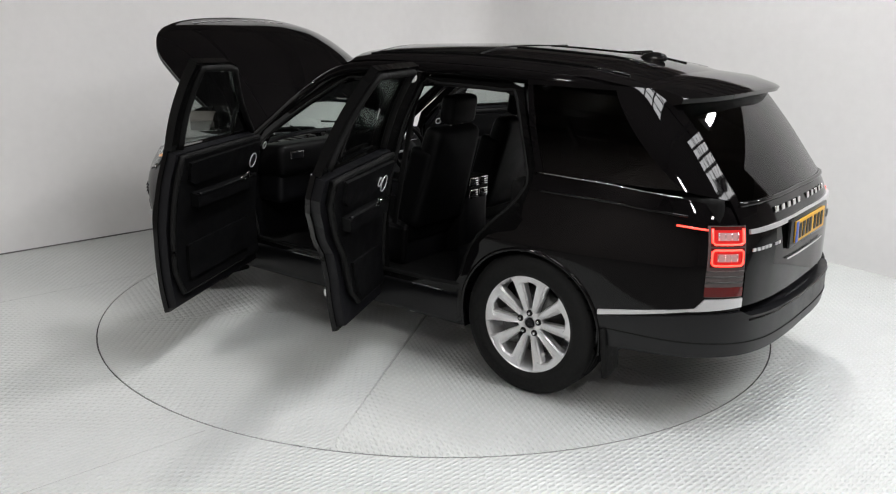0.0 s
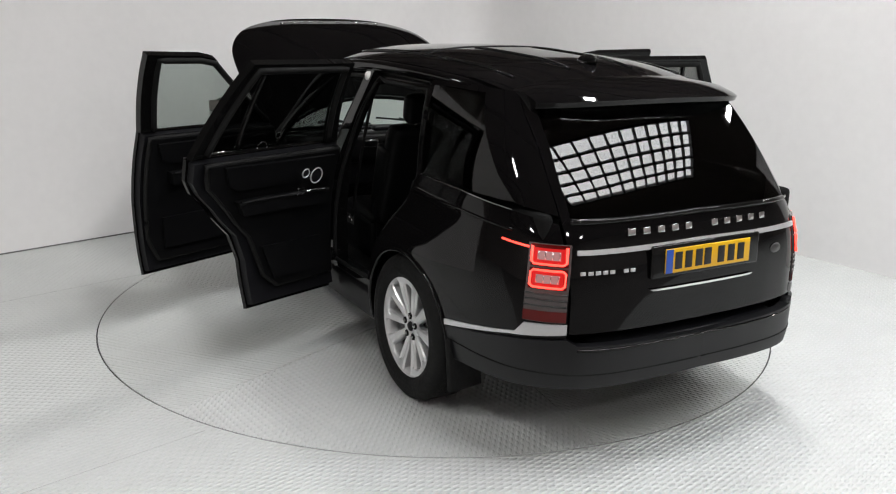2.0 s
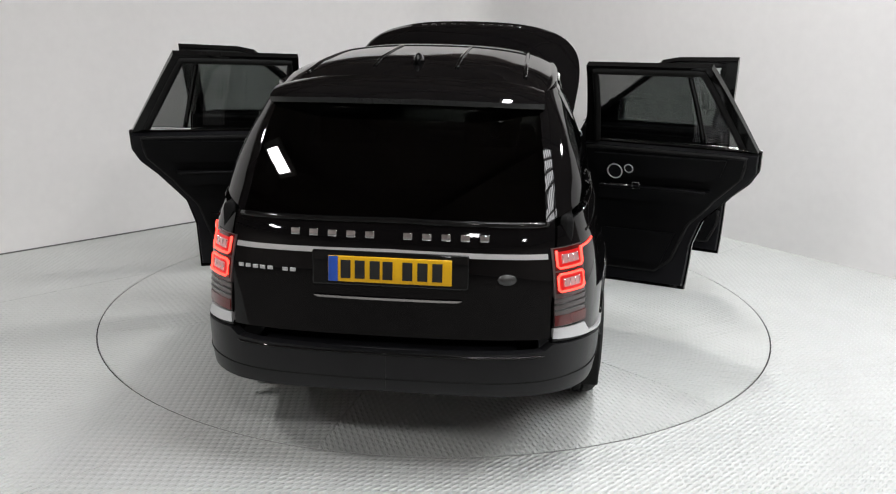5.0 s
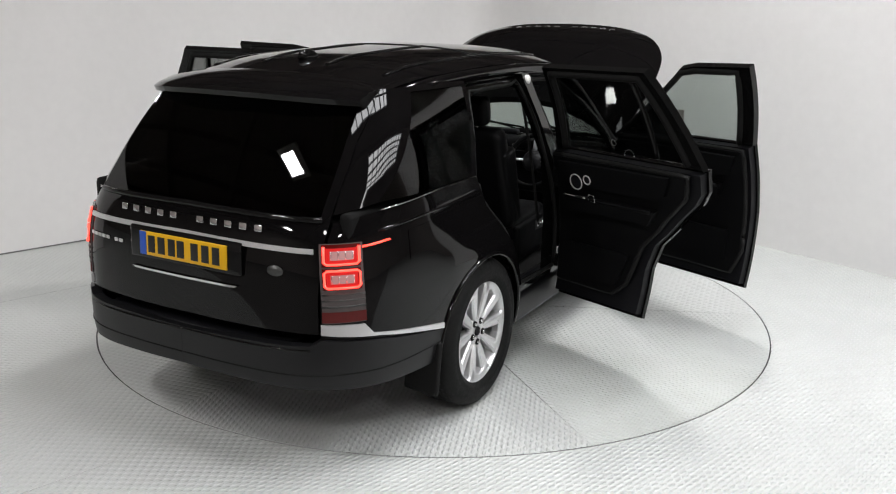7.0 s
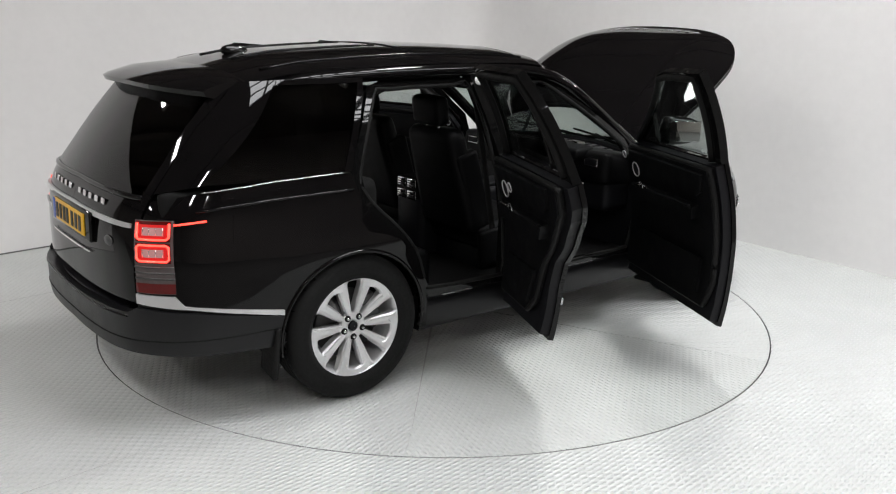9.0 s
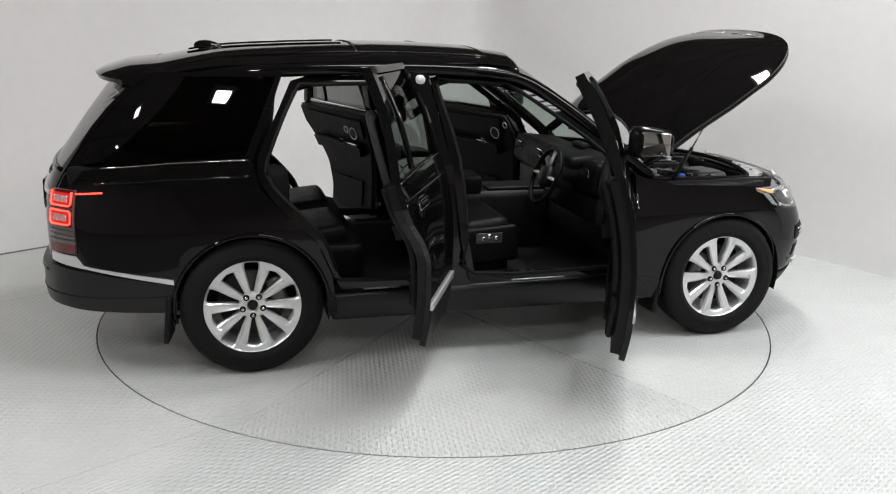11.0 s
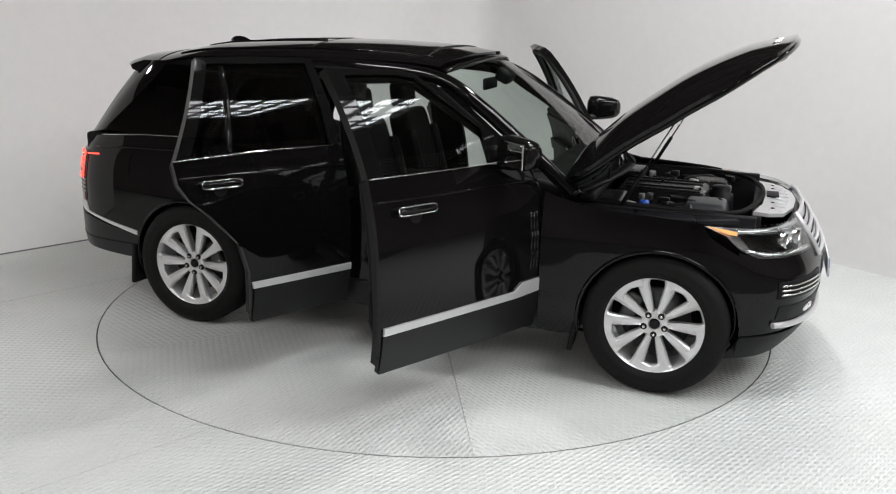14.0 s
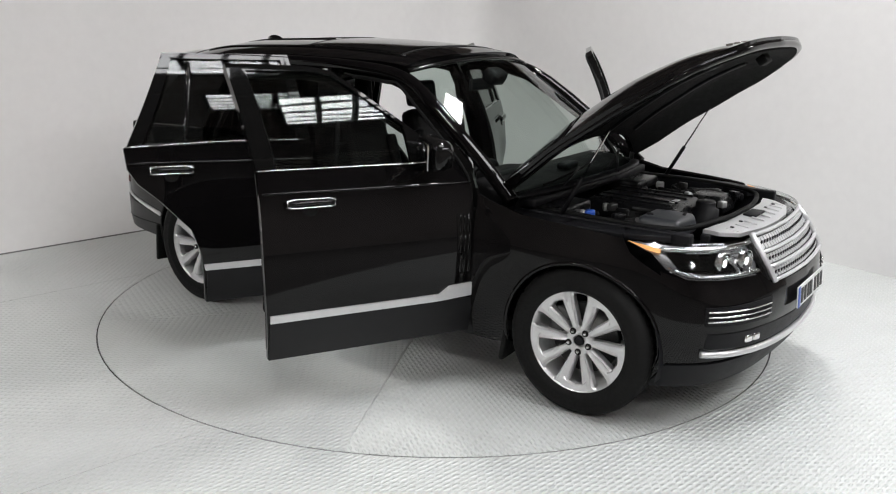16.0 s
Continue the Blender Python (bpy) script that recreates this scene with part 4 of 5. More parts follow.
def make_door(side, front):
    S = s_poly
    if front:
        lower = [(0.808, 0.31), (0.808, 1.10), (0.72, 1.232), (-0.345, 1.238), (-0.345, 0.80), (-0.325, 0.31)]
        window = [(0.70, 1.240), (0.10, 1.665), (-0.02, 1.685), (-0.33, 1.69), (-0.25, 1.243)]
        border = [(0.74, 1.225), (0.10, 1.688), (-0.02, 1.71), (-0.425, 1.72), (-0.345, 1.238)]
        at, deg, lean = HINGE_F, OPEN_F, LEAN_F
    else:
        lower = [(-0.345, 0.31), (-0.36, 1.238), (-1.435, 1.212), (-1.425, 1.10), (-1.375, 1.02), (-1.27, 0.93), (-1.10, 0.75), (-1.045, 0.60), (-1.02, 0.31)]
        window = [(-0.44, 1.243), (-0.48, 1.685), (-1.12, 1.68), (-1.33, 1.235)]
        border = [(-0.36, 1.238), (-0.43, 1.715), (-1.17, 1.71), (-1.42, 1.212)]
        at, deg, lean = HINGE_R, OPEN_R, LEAN_R
    turn = hinge_turn((at[0], at[1] * side), -deg * side, lean)
    kind = "front_door" if front else "rear_door"
    b = Build()
    panel(b, S(lower), side_skin, 0.025, 0.001, sides=(side,))
    door = part(kind, b, PAINT, CAR, "open gloss black door with black inner trim")
    door.matrix_basis = turn
    # window frame: one closed sheet between border and glass, and the glass
    b = Build()
    n = len(border)
    for k in range(n - 1):
        a, c = border[k], border[k + 1]
        g, h = window[k], window[k + 1]
        panel(b, S([a, c, h, g]), side_skin, 0.045, 0.0, sides=(side,))
    part("window_frame", b, GLOSS, door, "gloss black window frame")
    b = Build()
    line = on_skin(S(window), side, -0.045)
    b.tube(line, 0.020, 8)
    part("window_seal", b, RUBBER, door, "black rubber window seal")
    b = Build()
    panel(b, S(window), side_skin, 0.005, -0.012, sides=(side,))
    pane = part("window_pane", b, TINT if front else SMOKEGLASS, door, "tinted side window" if front else "dark tinted side window")
    if not front:
        part("window_divider", Build().tube(on_skin(S([(-1.10, 1.24), (-1.03, 1.665)]), side, -0.012), 0.016, 8), GLOSS, door, "black window divider")
    # strips and cladding
    lo = lower[-1][0]
    hi = lower[0][0]
    b = Build()
    if front:
        panel(b, S([(lo + 0.004, 0.508), (lo + 0.004, 0.545), (0.60, 0.545), (0.66, 0.585), (hi - 0.004, 0.592), (hi - 0.004, 0.52), (0.60, 0.508)]), side_skin, 0.016, 0.014, sides=(side,))
    else:
        panel(b, S([(-1.028, 0.508), (-1.035, 0.543), (hi - 0.004, 0.545), (hi - 0.004, 0.508)]), side_skin, 0.016, 0.014, sides=(side,))
    part("trim_strip", b, BRUSHED, door, "brushed metal door strip")
    b = Build()
    panel(b, S([(lo + 0.003, 0.308), (lo + 0.003, 0.505), (hi - 0.003, 0.505), (hi - 0.003, 0.308)]), side_skin, 0.03, 0.008, sides=(side,))
    part("cladding", b, CLAD, door, "satin black lower cladding")
    b = Build()
    ends = (0.70, -0.34) if front else (-0.40, -1.43)
    b.tube(on_skin(S([(ends[0], 1.236), ((ends[0] + ends[1]) / 2, 1.236), (ends[1], 1.236 if front else 1.214)]), side, 0.003), 0.0026, 6)
    part("waist_strip", b, CHROME, door, "thin bright waist strip")
    part("crease", Build().tube(on_skin(S([(hi, 1.125), (ends[1] + 0.01, 1.13)]), side, -0.003), 0.0075, 8), PAINT, door)
    # handle
    h0, h1, z = (0.02, -0.22, 1.075) if front else (-1.08, -1.31, 1.085)
    b = Build()
    loop = S([(h0, z - 0.012), (h0, z + 0.012), (h0 - 0.02, z + 0.020), (h1 + 0.02, z + 0.020), (h1, z + 0.012), (h1, z - 0.012), (h1 + 0.02, z - 0.018), (h0 - 0.02, z - 0.018), (h0, z - 0.012)])
    b.tube(on_skin(loop, side, 0.030), 0.0032, 6)
    handle = part("door_handle", Build().tube(on_skin(S([(h0, z), ((h0 + h1) / 2, z + 0.002), (h1, z)]), side, 0.022), 0.013, 8, flat=1.0), GLOSS, door, "black door handle with bright edge")
    part("handle_edge", b, CHROME, door, "bright handle edge")
    part("handle_cup", disc_on(Build(), sx((h0 + h1) / 2), z - 0.02, 0.042, side, 0.0025), RUBBER, door)
    # inner trim
    if front:
        inner = [(0.76, 0.40), (0.77, 1.08), (0.70, 1.215), (-0.31, 1.22), (-0.31, 0.55), (-0.25, 0.40)]
        base = [(0.79, 0.33), (0.79, 1.10), (0.70, 1.225), (-0.335, 1.23), (-0.335, 0.8), (-0.315, 0.33)]
    else:
        inner = [(-0.40, 0.42), (-0.40, 1.22), (-1.36, 1.20), (-1.33, 1.08), (-1.17, 0.93), (-1.02, 0.74), (-0.93, 0.50), (-0.84, 0.42)]
        base = [(-0.36, 0.33), (-0.37, 1.23), (-1.42, 1.205), (-1.41, 1.10), (-1.36, 1.03), (-1.255, 0.94), (-1.085, 0.75), (-1.035, 0.60), (-1.01, 0.33)]
    b = Build()
    panel(b, S(base), side_skin, 0.05, -0.022, sides=(side,))
    part("door_shell", b, PLASTIC, door, "black inner door shell")
    b = Build()
    panel(b, S(inner), side_skin, 0.05, -0.068, sides=(side,))
    trim = part("door_trim", b, LEATHER, door, "black leather door trim")
    part("door_seal", Build().tube(on_skin(S(inner + [inner[0]]), side, -0.098), 0.016, 8), RUBBER, door, "black rubber door seal")
    x0, x1 = (0.66, -0.27) if front else (-0.45, -1.26)
    b = Build()
    panel(b, S([(x0, 1.055), (x0, 1.20), (x1, 1.195), (x1 + 0.04, 1.09), (x1 + 0.10, 1.055)]), side_skin, 0.022, -0.116, sides=(side,))
    part("upper_roll", b, LEATHER, door, "padded leather upper door trim")
    b = Build()
    panel(b, S([(x0 - 0.03, 0.90), (x0 - 0.03, 0.985), (x1 + 0.10, 0.995), (x1 + (0.12 if front else 0.16), 0.91)]), side_skin, 0.05, -0.116, sides=(side,))
    part("armrest", b, LEATHER, door, "black leather armrest")
    part("armrest_edge", Build().tube(on_skin(S([(x0 - 0.03, 0.982), (x1 + 0.12, 0.99)]), side, -0.158), 0.012, 8), LEATHER, door)
    e = x1 + (0.06 if front else 0.38)
    b = Build()
    panel(b, S([(x0 - 0.06, 0.47), (x0 - 0.06, 0.68), (e - (0 if front else 0.08), 0.68), (e, 0.47)]), side_skin, 0.02, -0.116, sides=(side,))
    part("door_pocket", b, LEATHER, door, "black door pocket")
    b = Build()
    q0, q1 = (x0 - 0.12, x0 - 0.26) if front else (x0 - 0.05, x0 - 0.22)
    b.tube(on_skin(S([(q0, 0.998), (q1, 1.0)]), side, -0.165), 0.006, 6)
    part("pull_trim", b, CHROME, door, "thin bright pull trim")
    px = 0.50 if front else -0.70
    b = Build()
    rect = S([(px, 0.985), (px, 1.028), (px - 0.045, 1.028), (px - 0.045, 0.985), (px, 0.985)])
    b.tube(on_skin(rect, side, -0.172), 0.004, 6)
    part("switch_frame", b, CHROME, door, "small bright switch frame")
    rings = ((0.60, 1.085, 0.045), (0.735, 1.17, 0.022)) if front else ((-0.58, 1.085, 0.046), (-0.67, 1.11, 0.026))
    for x, z, r in rings:
        part("speaker_ring", ring_on(Build(), sx(x), z, r, side, -0.1405, 0.004), BRUSHED, door, "bright speaker ring")
        part("speaker_grille", disc_on(Build(), sx(x), z, r - 0.003, side, -0.1395), PLASTIC, door)
    # check strap and hinges
    for z in (0.52, 0.95):
        part("hinge", Build().box((at[0] + 0.01, (at[1] - 0.05) * side, z), (0.10, 0.06, 0.07), 0.012), GLOSS, door)
    if front:
        gill = part("side_gill", panel(Build(), S([(0.705, 0.64), (0.705, 0.97), (0.785, 0.985), (0.785, 0.64)]), side_skin, 0.01, 0.004, sides=(side,)), GLOSS, door, "gloss black louvred side gill")
        for gx in (0.722, 0.746, 0.770):
            for k in range(3):
                z0 = 0.655 + 0.108 * k
                part("gill_slat", Build().tube(on_skin(S([(gx, z0), (gx + 0.006, z0 + 0.09)]), side, 0.002), 0.007, 6), GLOSS, door)
        m = pose(0.51, 1.02 * side, 1.305, 0, 0, 0)
        bm = bmesh.new()
        bmesh.ops.create_cube(bm, size=1)
        bmesh.ops.subdivide_edges(bm, edges=bm.edges[:], cuts=3, use_grid_fill=True)
        for v in bm.verts:
            c = v.co * 2
            k = 1.0 / (abs(c.x) ** 4 + abs(c.y) ** 4 + abs(c.z) ** 4) ** 0.25
            v.co = Vector((c.x * k * (0.078 if c.x > 0 else 0.045), c.y * k * 0.125, c.z * k * (0.085 - 0.012 * c.y * side)))
        for f in bm.faces:
            f.smooth = True
        part("mirror_housing", Build().bm(bm, m), GLOSS, door, "gloss black door mirror housing")
        part("mirror_glass", Build().box((0.458, 1.025 * side, 1.305), (0.008, 0.20, 0.125), 0.003, (0, 0, 14 * side)), MIRROR, door, "mirror glass")
        part("mirror_arm", Build().tube([(0.60, 0.88 * side, 1.235), (0.54, 0.95 * side, 1.245), (0.53, 1.0 * side, 1.27)], [0.035, 0.03, 0.028], 10, flat=0.7), PLASTIC, door)
        part("mirror_sail", panel(Build(), S([(0.70, 1.24), (0.44, 1.424), (0.47, 1.243)]), side_skin, 0.03, 0.002, sides=(side,)), GLOSS, door)


# ---------- bonnet and front ----------
HOOD_W = np.array([(0.80, 0.86), (0.95, 0.885), (1.3, 0.93), (1.55, 0.94), (1.75, 0.915), (1.92, 0.83), (2.05, 0.68), (2.13, 0.43), (2.16, 0.0)])


def hood_pos(x, y):
    c = sum(np.interp(x + d, (0.8, 1.2, 1.6, 1.85, 2.0, 2.16), (1.135, 1.168, 1.152, 1.105, 1.055, 0.965)) for d in (-0.08, -0.04, 0, 0.04, 0.08)) / 5
    a = abs(y)
    return np.array((x, y, c - 0.14 * (a / 0.94) ** 3.4 + 0.006 * math.exp(-((a - 0.60) / 0.10) ** 2) * float(step(2.1, 1.5, x))))


def hood_skin(u, v, off=0.0):
    e = 0.01
    n = np.cross(hood_pos(u + e, v) - hood_pos(u - e, v), hood_pos(u, v + e) - hood_pos(u, v - e))
    n = n / np.linalg.norm(n)
    return hood_pos(u, v) + n * off, n


def make_bonnet():
    rear = [(1.03 - 0.25 * (y / 0.83) ** 2, y) for y in np.linspace(-0.83, 0.83, 13)]
    left = [(p.x, max(p.y, 0.0)) for p in spline([(float(x), float(w), 0) for x, w in HOOD_W[1:]], 5)]
    poly = rear + left + [(x, -w) for x, w in left[-2::-1]]
    b = Build()
    panel(b, poly, hood_skin, 0.025, 0.004, flip=True, cell=0.06)
    hood = part("bonnet", b, PAINT, CAR, "raised gloss black bonnet")
    hood.matrix_basis = Matrix.Translation((HINGE_H[0] + 0.078, 0, HINGE_H[1] + 0.132)) @ pose(0, 0, 0, 0, -37.9, 0) @ Matrix.Translation((-HINGE_H[0], 0, -HINGE_H[1]))
    k = 0.975
    b = Build()
    panel(b, [((x - 1.5) * k + 1.5, y * k) for x, y in poly], hood_skin, 0.02, -0.04, flip=True, cell=0.06)
    part("bonnet_liner", b, CARPET, hood, "black insulation under the bonnet")
    rim = [tuple(hood_skin((x - 1.5) * 0.985 + 1.5, y * 0.985, -0.03)[0]) for x, y in dense(poly, 0.05)]
    part("bonnet_rim", Build().tube(rim, 0.022, 8, closed=True), PAINT, hood, "gloss black folded bonnet rim")
    for y in (-0.42, 0.0, 0.42):
        part("bonnet_brace", Build().tube([tuple(hood_skin(x, y, -0.06)[0]) for x in np.linspace(1.05, 1.85, 8)], 0.025, 8, flat=0.6), PLASTIC, hood)
    part("bonnet_latch", Build().box((2.03, 0.0, 0.93), (0.05, 0.10, 0.05), 0.01), RUBBER, hood)
    for i in range(11):
        if i == 5:
            continue
        y = 0.42 - 0.084 * i
        p, n = hood_skin(2.075 - 0.18 * y * y, y, 0.004)
        part("badge_block", Build().box(tuple(p), (0.032, 0.045, 0.008), 0.002, (0, 28, -18 * y)), CHROME, hood, "bright metal badge block")
    m = hood.matrix_basis
    for side, _ in SIDES:
        top = m @ Vector((1.42, 0.72 * side, 0.97))
        b = Build().tube([(1.18, 0.70 * side, 0.93), (Vector((1.18, 0.70 * side, 0.93)) * 0.5 + top * 0.5)], 0.012, 8)
        strut = part("bonnet_strut", b, PLASTIC, CAR, "gas strut holding the bonnet")
        part("strut_rod", Build().tube([(Vector((1.18, 0.70 * side, 0.93)) * 0.5 + top * 0.5), top], 0.005, 6), CHROME, strut)
        part("bonnet_hinge", Build().tube([(0.93, 0.77 * side, 1.0), (0.94, 0.77 * side, 1.12), (1.02, 0.77 * side, 1.22)], 0.016, 6), DARKMETAL, CAR)


def make_nose():
    b = Build()
    panel(b, [(sx(1.885), 0.25), (S1, 0.25), (S1, 0.735), (sf(0.46), 0.745), (sf(0.52), 0.80), (sx(1.99), 0.80), (sx(1.885), 0.83)], side_skin, 0.03, 0.0, sides=(1, -1))
    nose = part("front_bumper", b, PAINT, CAR, "gloss black front bumper")
    b = Build()
    panel(b, [(sx(1.91), 0.225), (S1, 0.235), (S1, 0.395), (sf(0.6), 0.40), (sx(1.93), 0.36)], side_skin, 0.04, 0.008, sides=(1, -1))
    part("bumper_skirt", b, PLASTIC, nose, "satin black bumper skirt")
    b = Build()
    panel(b, [(sx(2.07), 0.465), (sf(0.5), 0.455), (S1, 0.455), (S1, 0.535), (sf(0.5), 0.545), (sx(2.07), 0.54)], side_skin, 0.01, 0.004, sides=(1, -1))
    part("lower_intake", b, PLASTIC, nose, "dark lower intake")
    for side, _ in SIDES:
        b = Build()
        panel(b, [(sx(2.05), 0.585), (sf(0.50), 0.585), (sf(0.48), 0.69), (sx(2.05), 0.675)], side_skin, 0.01, 0.005, sides=(side,))
        vent = part("side_vent", b, PLASTIC, nose, "bumper vent with three bright blades")
        for z in (0.608, 0.632, 0.656):
            part("vent_blade", Build().tube(on_skin([(sx(2.06), z), (sf(0.505), z + 0.004)], side, 0.012), 0.005, 6), CHROME, vent, "bright blade")
        for y in (0.63, 0.575):
            p, n = skin(sf(y), 0.50, 0.006)
            part("fog_lamp", Build().box((p[0], p[1] * side, p[2]), (0.02, 0.05, 0.035), 0.008, (0, 0, math.degrees(math.atan2(n[1] * side, n[0])))), CHROME, nose, "small fog lamp")
        make_headlamp(side)
    b = Build()
    b.tube(on_skin([(sx(2.06), 0.438), (sf(0.5), 0.432), (S1, 0.432)], 1, 0.012) + on_skin([(sx(2.06), 0.438), (sf(0.5), 0.432), (S1, 0.432)], -1, 0.012)[::-1][1:], 0.017, 8)
    part("bright_strip", b, BRUSHED, nose, "brushed metal strip under the intake")
    b = Build()
    p = skin(S1, 0.64, 0.02)[0]
    b.box((p[0] - 0.005, 0, 0.632), (0.008, 0.52, 0.111), 0.004, (0, -4, 0))
    plate = part("number_plate", b, WHITEP, nose, "white number plate with dark bars")
    part("plate_band", Build().box((p[0], -0.238, 0.632), (0.003, 0.04, 0.108), 0.001, (0, -4, 0)), BLUE, plate, "blue band of the number plate")
    for y in (-0.185, -0.125, -0.062, -0.008, 0.075, 0.138, 0.20):
        part("plate_bar", Build().box((p[0] + 0.0005, y, 0.632), (0.003, 0.042, 0.078), 0.001, (0, -4, 0)), INK, plate, "dark bar")
    make_grille()


def make_headlamp(side):
    poly = [(sx(1.725), 0.960), (sx(1.87), 0.915), (sx(1.92), 0.84), (sx(2.0), 0.80), (sf(0.50), 0.80), (sf(0.455), 0.85), (sf(0.455), 0.95), (sx(1.90), 0.960)]
    b = Build()
    panel(b, poly, side_skin, 0.03, -0.045, sides=(side,))
    lamp = part("headlamp", b, mat("lamp_housing", (0.50, 0.50, 0.52), 0.22, 0.9, grain=0.1), CAR, "clear-lensed headlamp with amber side light")
    b = Build()
    panel(b, poly, side_skin, 0.004, 0.003, sides=(side,))
    part("lens", b, LENS, lamp, "clear lamp cover").visible_shadow = False
    b = Build()
    panel(b, [(sx(1.73), 0.957), (sx(1.87), 0.918), (sx(1.92), 0.912), (sx(1.93), 0.93), (sx(1.84), 0.945)], side_skin, 0.006, 0.0, sides=(side,))
    part("side_light", b, AMBER, lamp, "amber side light")
    for y, z, r in ((0.70, 0.88, 0.05), (0.555, 0.875, 0.052)):
        p, n = skin(sf(y), z, -0.035)
        m = Vector((1, 0.15 * side, 0)).to_track_quat("Z", "Y").to_matrix().to_4x4()
        m.translation = (p[0], p[1] * side, p[2])
        part("projector", Build().lathe([(0.001, 0.02), (r * 0.4, 0.016), (r * 0.62, 0.006), (r * 0.66, 0.0), (r, 0.02), (r * 1.05, 0.024), (r * 1.05, -0.01)], m, 28), CHROME, lamp, "round chrome lamp unit")
        part("bulb", Build().lathe([(0.001, 0.026), (r * 0.35, 0.018), (r * 0.5, 0.004)], m, 20), WHITEGLOW, lamp, "lit lamp bulb")
    b = Build()
    panel(b, [(sx(1.985), 0.835), (sf(0.635), 0.832), (sf(0.655), 0.925), (sx(1.955), 0.925)], side_skin, 0.006, -0.036, sides=(side,))
    part("lamp_bezel", b, GLOSS, lamp, "black inner lamp bezel")
    line = [(sx(1.93), 0.845), (sx(2.02), 0.815), (sf(0.51), 0.815)]
    part("light_strip", Build().tube(on_skin(line, side, -0.012), 0.010, 6), CHROME, lamp, "thin bright light strip")
    part("lamp_fin", Build().tube(on_skin([(sx(1.92), 0.93), (sf(0.60), 0.935), (sf(0.47), 0.935)], side, -0.012), 0.012, 6), CHROME, lamp)
    for k in range(12):
        t = k / 11
        s = sx(1.94) + (sf(0.52) - sx(1.94)) * t
        part("light_bead", Build().box(tuple(np.array(skin(s, 0.832 - 0.012 * min(1, t * 2), -0.012)[0]) * (1, side, 1)), (0.016, 0.016, 0.012), 0.003), CHROME, lamp)


def make_grille():
    w = 0.435
    b = Build()
    panel(b, [(sf(w), 0.755), (S1, 0.755), (S1, 0.965), (sf(w), 0.955)], side_skin, 0.02, -0.03, sides=(1, -1))
    gr = part("grille", b, DARKMETAL, CAR, "silver grille with three rows of perforated blades")
    for z in (0.755, 0.815, 0.88, 0.955):
        line = [(sf(w), z), (S1, z)]
        pts = on_skin(line, 1, 0.006) + on_skin(line, -1, 0.006)[::-1][1:]
        part("grille_bar", Build().tube(pts, 0.011, 8, flat=0.8), BRUSHED, gr, "brushed metal grille bar")
    for side, _ in SIDES:
        part("grille_edge", Build().tube(on_skin([(sf(w), 0.745), (sf(w + 0.012), 0.85), (sf(w), 0.965)], side, 0.006), 0.014, 8), BRUSHED, gr)
    for z0, z1 in ((0.766, 0.804), (0.827, 0.868), (0.892, 0.943)):
        for side in (1, -1):
            n = 13
            for k in range(n):
                a = S1 - 0.006 - (S1 - sf(w)) * k / n
                c = S1 - 0.006 - (S1 - sf(w)) * (k + 0.72) / n
                b = Build()
                zm = (z0 + z1) / 2
                panel(b, [(c, z0), (a, z0), (a, z1), (c, z1)], side_skin, 0.014, -0.004, sides=(side,), square=True, cell=0.5)
                blk = part("grille_blade", b, BRUSHED, gr)
                q = skin((a + c) / 2, zm, -0.003)
                part("grille_slot", Build().box((q[0][0], q[0][1] * side, q[0][2]), (0.006, 0.014, (z1 - z0) * 0.5), 0.002, (0, 0, math.degrees(math.atan2(q[1][1] * side, q[1][0])))), PLASTIC, blk)


make_wheels()
for side_, _ in SIDES:
    make_door(side_, True)
    make_door(side_, False)
make_bonnet()
make_nose()


